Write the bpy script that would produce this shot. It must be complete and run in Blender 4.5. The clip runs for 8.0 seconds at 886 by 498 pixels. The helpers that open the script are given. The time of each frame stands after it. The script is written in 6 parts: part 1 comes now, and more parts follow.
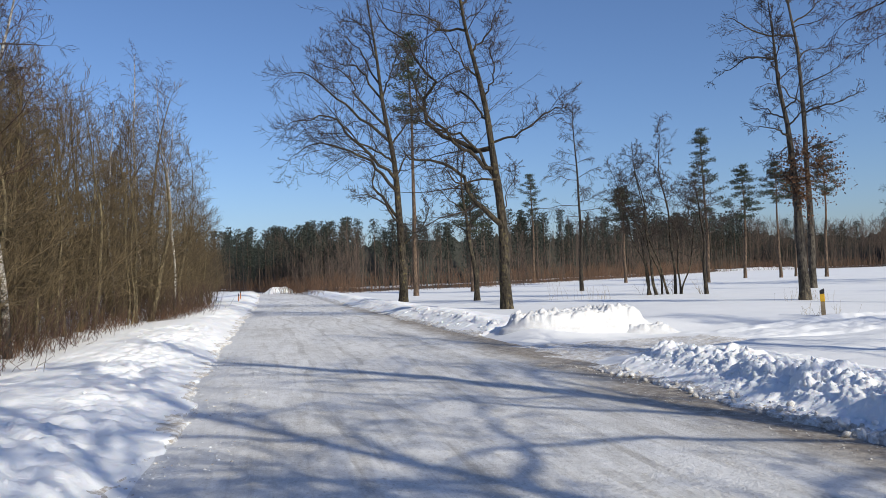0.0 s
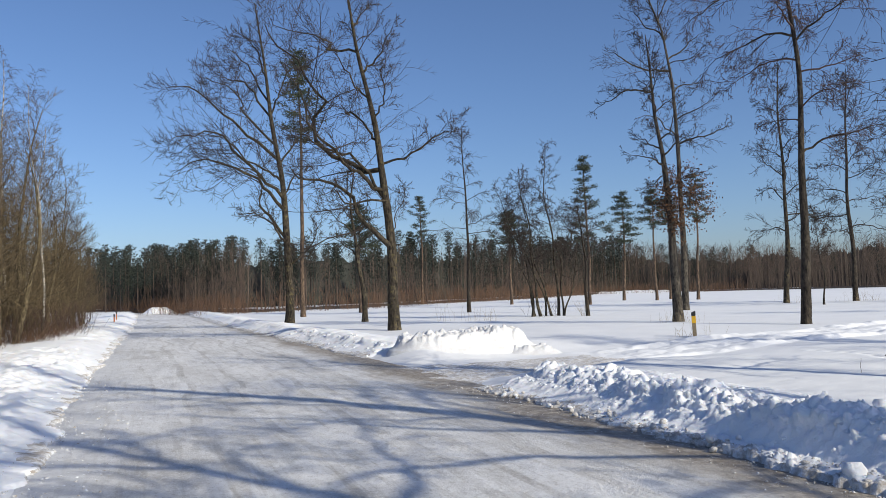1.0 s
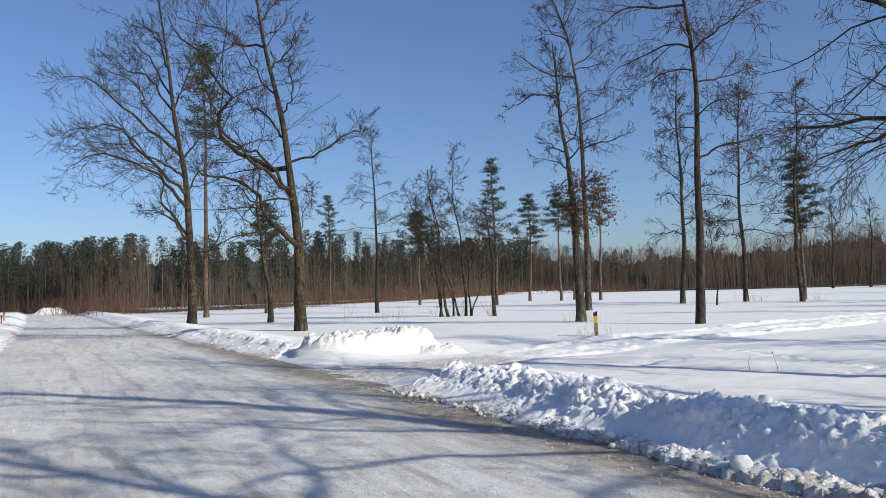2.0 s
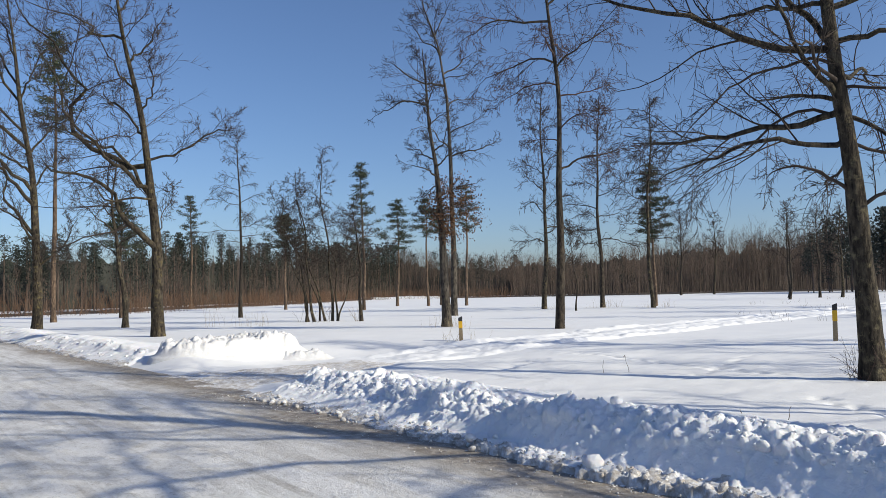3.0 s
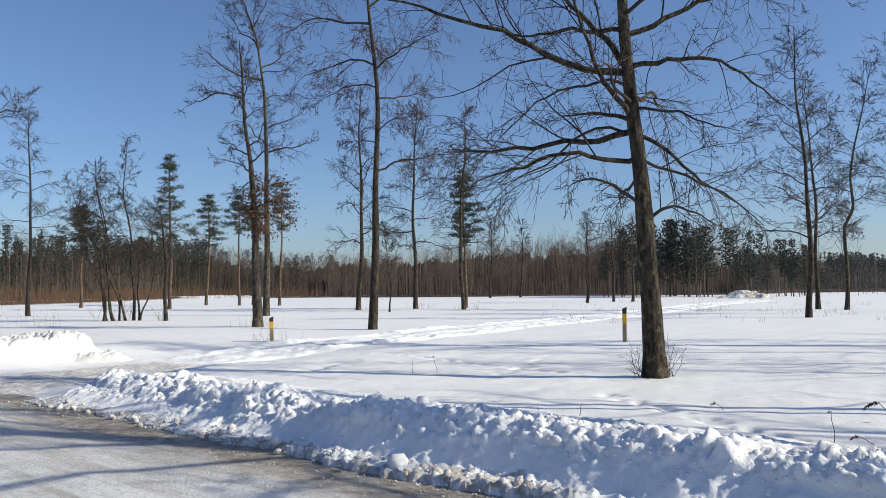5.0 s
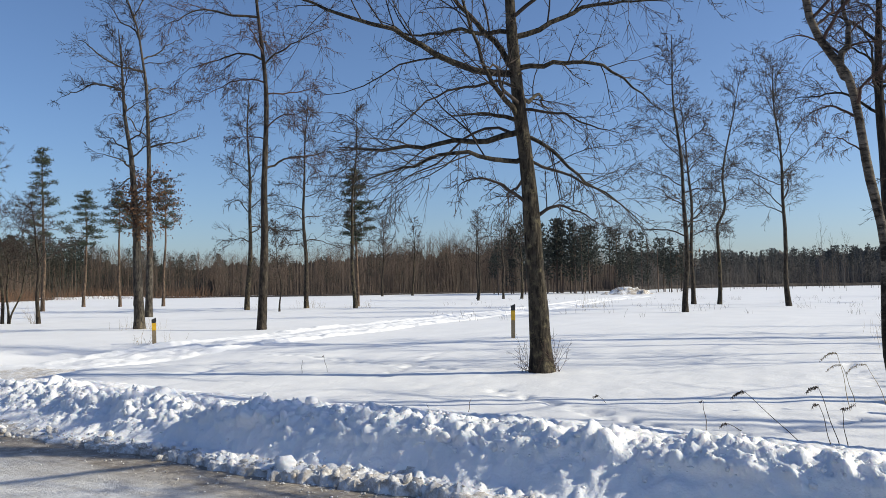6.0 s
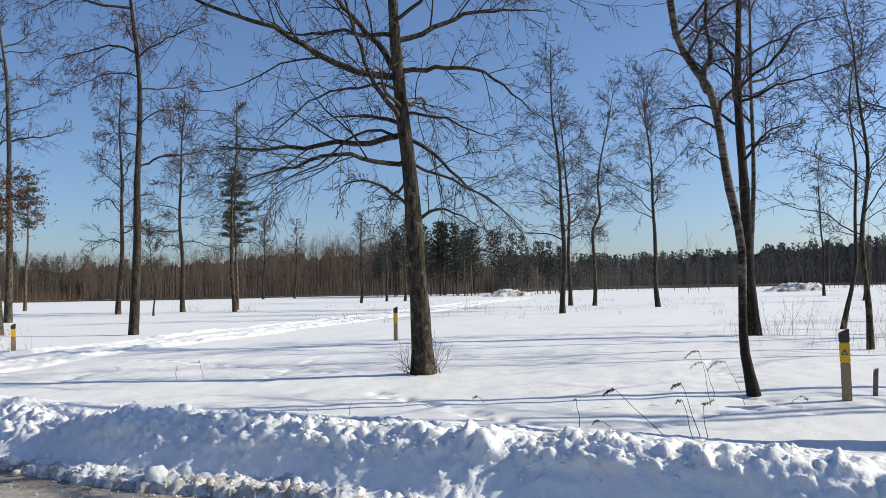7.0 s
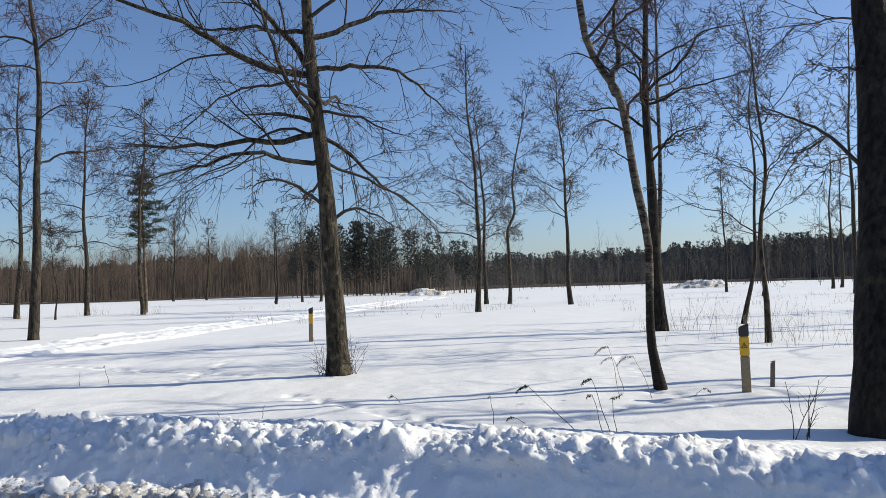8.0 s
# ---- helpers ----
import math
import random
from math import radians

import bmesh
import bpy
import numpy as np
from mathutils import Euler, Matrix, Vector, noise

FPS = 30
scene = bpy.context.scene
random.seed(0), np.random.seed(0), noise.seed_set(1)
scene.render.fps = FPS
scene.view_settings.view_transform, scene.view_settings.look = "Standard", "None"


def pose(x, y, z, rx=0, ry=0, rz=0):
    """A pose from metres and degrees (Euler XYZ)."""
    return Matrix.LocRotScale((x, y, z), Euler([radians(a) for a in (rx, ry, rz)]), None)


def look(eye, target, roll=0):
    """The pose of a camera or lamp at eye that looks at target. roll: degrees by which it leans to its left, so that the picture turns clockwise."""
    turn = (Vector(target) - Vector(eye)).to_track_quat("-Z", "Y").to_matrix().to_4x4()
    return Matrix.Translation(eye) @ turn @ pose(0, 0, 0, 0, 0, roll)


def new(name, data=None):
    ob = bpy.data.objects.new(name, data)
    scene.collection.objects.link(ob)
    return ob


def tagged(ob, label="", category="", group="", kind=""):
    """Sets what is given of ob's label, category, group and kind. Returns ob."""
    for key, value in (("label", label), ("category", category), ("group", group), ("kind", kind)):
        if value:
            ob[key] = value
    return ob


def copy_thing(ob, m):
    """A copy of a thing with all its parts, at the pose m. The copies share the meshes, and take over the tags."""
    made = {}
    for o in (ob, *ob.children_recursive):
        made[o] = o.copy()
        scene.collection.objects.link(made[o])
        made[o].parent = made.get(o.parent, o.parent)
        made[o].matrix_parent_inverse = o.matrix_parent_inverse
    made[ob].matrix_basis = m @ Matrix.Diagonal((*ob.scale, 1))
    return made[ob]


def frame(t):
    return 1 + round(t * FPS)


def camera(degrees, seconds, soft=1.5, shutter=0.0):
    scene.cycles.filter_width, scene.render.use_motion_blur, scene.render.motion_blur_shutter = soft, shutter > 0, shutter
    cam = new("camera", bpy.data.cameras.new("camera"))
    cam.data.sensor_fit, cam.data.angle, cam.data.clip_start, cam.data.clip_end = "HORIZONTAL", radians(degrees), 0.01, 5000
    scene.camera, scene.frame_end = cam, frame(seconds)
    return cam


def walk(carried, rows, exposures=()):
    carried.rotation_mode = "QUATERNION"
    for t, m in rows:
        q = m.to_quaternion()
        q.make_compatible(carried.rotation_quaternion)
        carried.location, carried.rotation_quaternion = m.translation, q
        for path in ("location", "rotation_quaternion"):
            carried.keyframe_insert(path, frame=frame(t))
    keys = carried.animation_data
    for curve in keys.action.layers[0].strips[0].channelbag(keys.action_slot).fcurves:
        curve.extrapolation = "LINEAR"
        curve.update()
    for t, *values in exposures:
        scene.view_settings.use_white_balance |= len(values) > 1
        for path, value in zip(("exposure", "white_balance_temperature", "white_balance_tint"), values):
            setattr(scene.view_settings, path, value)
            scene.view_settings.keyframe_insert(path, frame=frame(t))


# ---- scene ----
cam = camera(57.67, 8.0, soft=0.6)
# seconds, yaw, pitch, lean to the right; the eye swings on a short arm about the turning point
ARM, EYE = 0.2, 1.65
PATH = [
    (0.0, 0.00, 1.81, 2.10),
    (0.2, -1.40, 2.26, 2.03),
    (0.5, -3.83, 2.83, 1.96),
    (1.0, -7.92, 3.05, 1.75),
    (1.2, -9.22, 2.96, 1.69),
    (2.3, -16.86, 3.05, 1.54),
    (2.5, -18.76, 3.18, 1.47),
    (2.8, -21.77, 3.14, 1.38),
    (3.0, -23.76, 3.01, 1.24),
    (3.5, -27.80, 2.61, 0.90),
    (4.0, -30.04, 2.14, 0.78),
    (4.2, -30.95, 2.17, 0.70),
    (4.5, -32.73, 2.44, 0.61),
    (5.0, -36.80, 2.88, 0.38),
    (5.2, -38.71, 2.90, 0.45),
    (6.3, -46.67, 2.64, 0.94),
    (6.5, -48.39, 2.66, 0.98),
    (7.0, -52.74, 2.73, 0.99),
    (7.5, -56.00, 2.63, 1.22),
    (7.7, -57.05, 2.63, 1.39),
    (8.0, -58.67, 2.57, 1.52),
]


def eye_pose(yaw, pitch, lean):
    a = radians(yaw)
    return pose(-math.sin(a) * ARM, (math.cos(a) - 1) * ARM, EYE, 90 + pitch, 0, yaw) @ pose(0, 0, 0, 0, 0, -lean)


walk(cam, [(t, eye_pose(yaw, pitch, lean)) for t, yaw, pitch, lean in PATH], exposures=[(0.0, -0.02, 6600, 8), (3.0, 0.08, 6800, 7), (8.0, 0.18, 6900, 6)])

# ---- world and sun ----
SUN_AZ, SUN_EL = 137.0, 30.0
world = bpy.data.worlds.new("winter_sky")
scene.world = world
world.use_nodes = True
wn = world.node_tree.nodes
wl = world.node_tree.links
sky = wn.new("ShaderNodeTexSky")
sky.sky_type = "NISHITA"
sky.sun_disc = False
sky.sun_elevation, sky.sun_rotation = radians(SUN_EL), radians(SUN_AZ)
sky.air_density, sky.dust_density, sky.ozone_density = 0.92, 0.9, 6.0
wn["Background"].inputs["Strength"].default_value = 0.121
tint = wn.new("ShaderNodeMix")
tint.data_type, tint.blend_type = "RGBA", "MULTIPLY"
tint.inputs[0].default_value = 1.0
tint.inputs[7].default_value = (0.98, 0.953, 1.03, 1.0)
wl.new(sky.outputs["Color"], tint.inputs[6])
wl.new(tint.outputs[2], wn["Background"].inputs["Color"])
sun_data = bpy.data.lights.new("sun", "SUN")
sun_data.energy, sun_data.angle, sun_data.color = 4.5, radians(0.53), (1.0, 0.93, 0.79)
sun = new("sun", sun_data)
sa, se = radians(SUN_AZ), radians(SUN_EL)
sun.matrix_world = look((60 * math.sin(sa) * math.cos(se), 60 * math.cos(sa) * math.cos(se), 60 * math.sin(se)), (0, 0, 0))


# ---- materials ----
def mat(name):
    m = bpy.data.materials.new(name)
    m.use_nodes = True
    nt = m.node_tree
    return m, nt, nt.nodes["Principled BSDF"]


def coords(nt, scale=(1, 1, 1), kind="Object"):
    c = nt.nodes.new("ShaderNodeTexCoord")
    mp = nt.nodes.new("ShaderNodeMapping")
    mp.inputs["Scale"].default_value = scale
    nt.links.new(c.outputs[kind], mp.inputs["Vector"])
    return mp.outputs["Vector"]


def noise_tex(nt, vec, scale, detail=4.0, rough=0.55):
    n = nt.nodes.new("ShaderNodeTexNoise")
    n.inputs["Scale"].default_value, n.inputs["Detail"].default_value, n.inputs["Roughness"].default_value = scale, detail, rough
    nt.links.new(vec, n.inputs["Vector"])
    return n.outputs["Fac"]


def ramp(nt, fac, stops):
    r = nt.nodes.new("ShaderNodeValToRGB")
    el = r.color_ramp.elements
    el[0].position, el[0].color = stops[0][0], (*stops[0][1], 1)
    el[1].position, el[1].color = stops[-1][0], (*stops[-1][1], 1)
    for p, c in stops[1:-1]:
        e = el.new(p)
        e.color = (*c, 1)
    nt.links.new(fac, r.inputs["Fac"])
    return r.outputs["Color"]


def mixc(nt, fac, a, b, how="MIX"):
    m = nt.nodes.new("ShaderNodeMix")
    m.data_type, m.blend_type = "RGBA", how
    for sock, v in ((m.inputs[0], fac), (m.inputs[6], a), (m.inputs[7], b)):
        if isinstance(v, (int, float)):
            sock.default_value = v
        elif isinstance(v, tuple):
            sock.default_value = (*v, 1)
        else:
            nt.links.new(v, sock)
    return m.outputs[2]


def calc(nt, op, a, b=0.0):
    m = nt.nodes.new("ShaderNodeMath")
    m.operation = op
    for i, v in enumerate((a, b)):
        if isinstance(v, (int, float)):
            m.inputs[i].default_value = v
        else:
            nt.links.new(v, m.inputs[i])
    return m.outputs[0]


def bump(nt, bsdf, height, strength, dist):
    b = nt.nodes.new("ShaderNodeBump")
    b.inputs["Strength"].default_value, b.inputs["Distance"].default_value = strength, dist
    nt.links.new(height, b.inputs["Height"])
    nt.links.new(b.outputs["Normal"], bsdf.inputs["Normal"])


def snow_material(name, dirt=0.0, grain=0.02, glow=0.0, tone=1.0, spot=9.0):
    m, nt, b = mat(name)
    v = coords(nt)
    big, fine = noise_tex(nt, v, 0.6, 3), noise_tex(nt, v, 22, 4, 0.6)
    col = ramp(nt, big, [(0.3, tuple(tone * c for c in (0.81, 0.822, 0.84))), (0.7, tuple(tone * c for c in (0.88, 0.888, 0.895)))])
    if dirt:
        spots = ramp(nt, noise_tex(nt, v, spot, 6, 0.75), [(0.38 if spot > 2 else 0.44, (0, 0, 0)), (0.60 if spot > 2 else 0.54, (dirt, dirt, dirt))])
        col = mixc(nt, spots, col, (0.36, 0.30, 0.23))
    nt.links.new(col, b.inputs["Base Color"])
    b.inputs["Roughness"].default_value = 0.62
    b.inputs["Subsurface Weight"].default_value = glow
    b.inputs["Subsurface Radius"].default_value = (1.0, 0.85, 0.7)
    b.inputs["Subsurface Scale"].default_value = 0.03
    b.inputs["Specular IOR Level"].default_value = 0.3
    h = calc(nt, "ADD", calc(nt, "MULTIPLY", noise_tex(nt, v, 5, 4), 1.6), fine)
    bump(nt, b, h, 0.5, grain)
    return m


def bark_material(name, dark, light, lichen=None, amount=0.0, ridge=15.0):
    m, nt, b = mat(name)
    stretched = coords(nt, (1, 1, 0.3))
    plain = coords(nt)
    furrow = noise_tex(nt, stretched, ridge, 5, 0.65)
    col = ramp(nt, furrow, [(0.38, dark), (0.62, light)])
    if lichen:
        col = mixc(nt, ramp(nt, noise_tex(nt, plain, 6.5, 5, 0.75), [(0.62 - 0.3 * amount, (0, 0, 0)), (0.78 - 0.25 * amount, (0.8, 0.8, 0.8))]), col, lichen)
    col = mixc(nt, 0.7, col, ramp(nt, noise_tex(nt, plain, 1.6, 5, 0.7), [(0.35, (0.3, 0.3, 0.3)), (0.65, (1.1, 1.06, 1.0))]), "MULTIPLY")
    nt.links.new(col, b.inputs["Base Color"])
    b.inputs["Roughness"].default_value = 0.85
    b.inputs["Specular IOR Level"].default_value = 0.2
    bump(nt, b, furrow, 1.0, 0.06)
    return m


def birch_material(name, white, dark_share):
    m, nt, b = mat(name)
    flat = coords(nt, (1, 1, 4.5))
    plain = coords(nt)
    lent = ramp(nt, noise_tex(nt, flat, 7.5, 5, 0.7), [(0.36, (0.03, 0.025, 0.021)), (0.54, white)])
    sep = nt.nodes.new("ShaderNodeSeparateXYZ")
    nt.links.new(plain, sep.inputs["Vector"])
    foot = calc(nt, "MULTIPLY", calc(nt, "SUBTRACT", 1.0, calc(nt, "MINIMUM", calc(nt, "DIVIDE", sep.outputs["Z"], 1.5), 1.0)), 0.32)
    patch = ramp(nt, calc(nt, "ADD", noise_tex(nt, plain, 4.5, 5, 0.7), foot), [(0.60 - dark_share, (0, 0, 0)), (0.76 - dark_share, (0.93, 0.93, 0.93))])
    col = mixc(nt, patch, lent, (0.016, 0.013, 0.011))
    nt.links.new(col, b.inputs["Base Color"])
    b.inputs["Roughness"].default_value = 0.8
    b.inputs["Specular IOR Level"].default_value = 0.12
    bump(nt, b, noise_tex(nt, flat, 14, 5), 0.8, 0.03)
    return m


def twig_material(name, a, c):
    m, nt, b = mat(name)
    info = nt.nodes.new("ShaderNodeNewGeometry")
    col = ramp(nt, info.outputs["Random Per Island"], [(0.0, a), (1.0, c)])
    col = mixc(nt, 0.6, col, ramp(nt, noise_tex(nt, coords(nt), 4.0, 3), [(0.3, (0.6, 0.6, 0.6)), (0.7, (1.3, 1.3, 1.3))]), "MULTIPLY")
    nt.links.new(col, b.inputs["Base Color"])
    b.inputs["Roughness"].default_value = 0.8
    b.inputs["Specular IOR Level"].default_value = 0.25
    return m


def plain_material(name, a, c, rough=0.7, scale=8.0, relief=0.3):
    m, nt, b = mat(name)
    v = coords(nt)
    n = noise_tex(nt, v, scale, 5, 0.65)
    nt.links.new(ramp(nt, n, [(0.3, a), (0.7, c)]), b.inputs["Base Color"])
    b.inputs["Roughness"].default_value = rough
    bump(nt, b, noise_tex(nt, v, scale * 5, 4), relief, 0.01)
    return m


def road_material():
    m, nt, b = mat("icy_road")
    c = nt.nodes.new("ShaderNodeTexCoord")
    sep = nt.nodes.new("ShaderNodeSeparateXYZ")
    nt.links.new(c.outputs["Object"], sep.inputs["Vector"])
    q = sep.outputs["X"]
    v = coords(nt)
    grain = noise_tex(nt, coords(nt, (1.0, 0.75, 1.0)), 26.0, 5, 0.8)
    mottle = noise_tex(nt, coords(nt, (1.0, 0.5, 1.0)), 4.2, 6, 0.72)
    blot = noise_tex(nt, coords(nt, (1.0, 0.45, 1.0)), 1.1, 6, 0.68)
    broad = noise_tex(nt, coords(nt, (1.0, 0.3, 1.0)), 0.55, 4, 0.65)
    fine_streak = noise_tex(nt, coords(nt, (1.0, 0.05, 1.0)), 9.0, 5, 0.65)
    speck = noise_tex(nt, coords(nt, (1, 0.7, 1)), 15, 6, 0.82)
    col = ramp(nt, mottle, [(0.30, (0.50, 0.485, 0.46)), (0.46, (0.72, 0.71, 0.69)), (0.62, (0.88, 0.875, 0.865))])
    col = mixc(nt, ramp(nt, blot, [(0.42, (0, 0, 0)), (0.64, (0.8, 0.8, 0.8))]), col, (0.86, 0.86, 0.865))
    col = mixc(nt, ramp(nt, broad, [(0.34, (0.62, 0.62, 0.62)), (0.50, (0, 0, 0))]), col, (0.43, 0.405, 0.37))
    col = mixc(nt, ramp(nt, fine_streak, [(0.52, (0, 0, 0)), (0.68, (0.42, 0.42, 0.42))]), col, (0.36, 0.33, 0.29))
    col = mixc(nt, ramp(nt, speck, [(0.54, (0, 0, 0)), (0.72, (0.7, 0.7, 0.7))]), col, (0.30, 0.265, 0.22))
    col = mixc(nt, ramp(nt, grain, [(0.52, (0, 0, 0)), (0.66, (0.5, 0.5, 0.5))]), col, (0.94, 0.94, 0.93))
    col = mixc(nt, ramp(nt, grain, [(0.34, (0.4, 0.4, 0.4)), (0.46, (0, 0, 0))]), col, (0.38, 0.345, 0.30))
    # tread marks of single tyres
    rows = nt.nodes.new("ShaderNodeTexWave")
    rows.bands_direction = "Y"
    rows.inputs["Scale"].default_value, rows.inputs["Distortion"].default_value = 13.0, 4.0
    nt.links.new(v, rows.inputs["Vector"])
    sway = calc(nt, "MULTIPLY", calc(nt, "SUBTRACT", noise_tex(nt, coords(nt, (0.02, 1, 1)), 0.13, 1), 0.5), 1.6)
    tread = None
    for centre, half in ((-1.35, 0.09), (-0.45, 0.06), (0.55, 0.08), (1.0, 0.06), (1.55, 0.1)):
        gap = calc(nt, "ABSOLUTE", calc(nt, "SUBTRACT", calc(nt, "ADD", q, sway), centre))
        band = ramp(nt, calc(nt, "DIVIDE", gap, half), [(0.75, (1, 1, 1)), (1.0, (0, 0, 0))])
        tread = band if tread is None else mixc(nt, 1.0, tread, band, "ADD")
    tread = calc(nt, "MULTIPLY", calc(nt, "MULTIPLY", tread, ramp(nt, noise_tex(nt, v, 1.3, 4, 0.7), [(0.36, (0.15, 0.15, 0.15)), (0.55, (1, 1, 1))])), rows.outputs["Fac"])
    col = mixc(nt, calc(nt, "MULTIPLY", tread, 0.5), col, (0.27, 0.24, 0.205))
    # grit thrown to the edges
    wob = calc(nt, "MULTIPLY", calc(nt, "SUBTRACT", noise_tex(nt, coords(nt, (1, 0.35, 1)), 1.3, 5, 0.7), 0.5), 2.2)
    qq = calc(nt, "ADD", q, wob)
    right = ramp(nt, calc(nt, "DIVIDE", calc(nt, "SUBTRACT", qq, 1.95), 1.1), [(0.0, (0, 0, 0)), (0.8, (0.9, 0.9, 0.9))])
    left = ramp(nt, calc(nt, "DIVIDE", calc(nt, "SUBTRACT", calc(nt, "MULTIPLY", qq, -1.0), 2.3), 1.1), [(0.0, (0, 0, 0)), (0.9, (0.7, 0.7, 0.7))])
    grit = ramp(nt, noise_tex(nt, v, 6, 6, 0.78), [(0.34, (0.12, 0.095, 0.07)), (0.52, (0.30, 0.252, 0.195)), (0.70, (0.64, 0.59, 0.53))])
    col = mixc(nt, right, col, grit)
    col = mixc(nt, left, col, (0.70, 0.71, 0.73))
    nt.links.new(col, b.inputs["Base Color"])
    nt.links.new(ramp(nt, blot, [(0.3, (0.42, 0.42, 0.42)), (0.7, (0.7, 0.7, 0.7))]), b.inputs["Roughness"])
    b.inputs["Specular IOR Level"].default_value = 0.35
    h = calc(nt, "ADD", calc(nt, "ADD", calc(nt, "MULTIPLY", fine_streak, 0.6), speck), calc(nt, "ADD", calc(nt, "MULTIPLY", noise_tex(nt, v, 9, 5, 0.75), 1.6), calc(nt, "MULTIPLY", grain, 1.2)))
    h = calc(nt, "SUBTRACT", h, calc(nt, "MULTIPLY", tread, 0.4))
    bump(nt, b, h, 0.7, 0.026)
    return m


GRITTY_ICE = snow_material("trodden_gritty_snow", dirt=0.8, grain=0.03)
# field toned down for old crust and grazing light, track up for sunward crumbs
SNOW = snow_material("field_snow", grain=0.014, tone=0.96)
TRACK_SNOW = snow_material("churned_track_snow", grain=0.02, tone=1.04)
BANK_SNOW = snow_material("bank_snow", grain=0.024, glow=0.35, tone=1.03)
PACKED_SNOW = snow_material("packed_heap_snow", dirt=0.2, grain=0.02, glow=0.2, tone=0.88)
DIRTY_SNOW = snow_material("dirty_snow", dirt=0.85, grain=0.03)
EARTHY_SNOW = snow_material("earthy_snow", dirt=0.9, grain=0.05, spot=1.3)
ICE_ROAD = road_material()
BARK_GREY = bark_material("grey_bark", (0.017, 0.014, 0.012), (0.10, 0.084, 0.063), (0.2, 0.165, 0.07), 0.3)
BARK_DARK = bark_material("dark_bark", (0.018, 0.015, 0.013), (0.085, 0.07, 0.055), (0.12, 0.10, 0.05), 0.15)
BARK_MOSS = bark_material("mossy_bark", (0.016, 0.013, 0.011), (0.098, 0.083, 0.062), (0.22, 0.195, 0.12), 0.3)
BARK_BLACK = bark_material("black_ash_bark", (0.010, 0.009, 0.008), (0.05, 0.041, 0.032), (0.09, 0.075, 0.04), 0.1)
BARK_OLIVE = bark_material("olive_bark", (0.05, 0.042, 0.027), (0.24, 0.195, 0.12), (0.3, 0.26, 0.16), 0.35)
BARK_OAK = bark_material("oak_bark", (0.028, 0.024, 0.021), (0.125, 0.11, 0.092), (0.2, 0.19, 0.13), 0.2, ridge=13.0)
BARK_PINE = bark_material("pine_bark", (0.06, 0.045, 0.036), (0.21, 0.148, 0.105), (0.18, 0.15, 0.11), 0.2, ridge=14.0)
BIRCH = birch_material("birch_bark", (0.62, 0.58, 0.52), 0.1)
OLD_BIRCH = birch_material("old_birch_bark", (0.17, 0.143, 0.115), 0.15)
GREY_BIRCH = birch_material("grey_birch_bark", (0.17, 0.15, 0.13), 0.15)
TWIG = twig_material("twigs_grey", (0.024, 0.019, 0.017), (0.072, 0.055, 0.044))
TWIG_RED = twig_material("twigs_reddish", (0.036, 0.023, 0.021), (0.105, 0.064, 0.052))
TWIG_OLIVE = twig_material("twigs_olive", (0.036, 0.028, 0.017), (0.19, 0.142, 0.08))
TWIG_DARK = twig_material("twigs_dark", (0.02, 0.016, 0.015), (0.07, 0.052, 0.045))
SHRUB_RED = twig_material("shrub_rust", (0.075, 0.043, 0.028), (0.19, 0.111, 0.068))
WOOD_FAR = twig_material("far_trunks", (0.05, 0.038, 0.031), (0.14, 0.103, 0.081))
NEEDLE = twig_material("pine_needles", (0.028, 0.038, 0.027), (0.068, 0.08, 0.05))
NEEDLE_FAR = twig_material("spruce_needles", (0.022, 0.029, 0.025), (0.046, 0.055, 0.042))
NEEDLE_STAND = twig_material("stand_needles", (0.026, 0.032, 0.028), (0.058, 0.064, 0.053))
OAK_LEAF = twig_material("dry_oak_leaves", (0.055, 0.030, 0.018), (0.19, 0.1, 0.052))
STRAW = twig_material("dry_stalks", (0.16, 0.11, 0.055), (0.42, 0.33, 0.19))
WEED = twig_material("dark_seed_heads", (0.03, 0.02, 0.015), (0.10, 0.065, 0.04))
POST_GREY = plain_material("weathered_post", (0.20, 0.15, 0.085), (0.35, 0.27, 0.165), 0.75, 22)
POST_YELLOW = plain_material("yellow_paint", (0.66, 0.37, 0.015), (0.78, 0.47, 0.025), 0.5, 15, 0.15)
POST_BLACK = plain_material("black_plastic", (0.012, 0.012, 0.012), (0.035, 0.033, 0.03), 0.5, 20, 0.15)
# dark tones that carry the woods' inner shade, for the backdrop walls
BACKWOOD_SHADE = plain_material("deep_woods_shade", (0.03, 0.025, 0.021), (0.07, 0.055, 0.045), 0.95, 1.2, 0.6)
DEEP_CONIFER_SHADE = plain_material("deep_conifers_shade", (0.022, 0.025, 0.021), (0.05, 0.05, 0.04), 0.95, 1.6, 0.8)
# ridge colours lifted towards blue-grey: the haze of distance is in them
FAR_RIDGE_HAZED = plain_material("far_ridge_hazed", (0.046, 0.047, 0.049), (0.082, 0.082, 0.083), 0.95, 0.8, 0.8)
RIDGE_WOOD_HAZED = twig_material("ridge_trunks_hazed", (0.054, 0.049, 0.046), (0.094, 0.085, 0.08))
NEEDLE_RIDGE_HAZED = twig_material("ridge_needles_hazed", (0.05, 0.056, 0.055), (0.084, 0.088, 0.086))


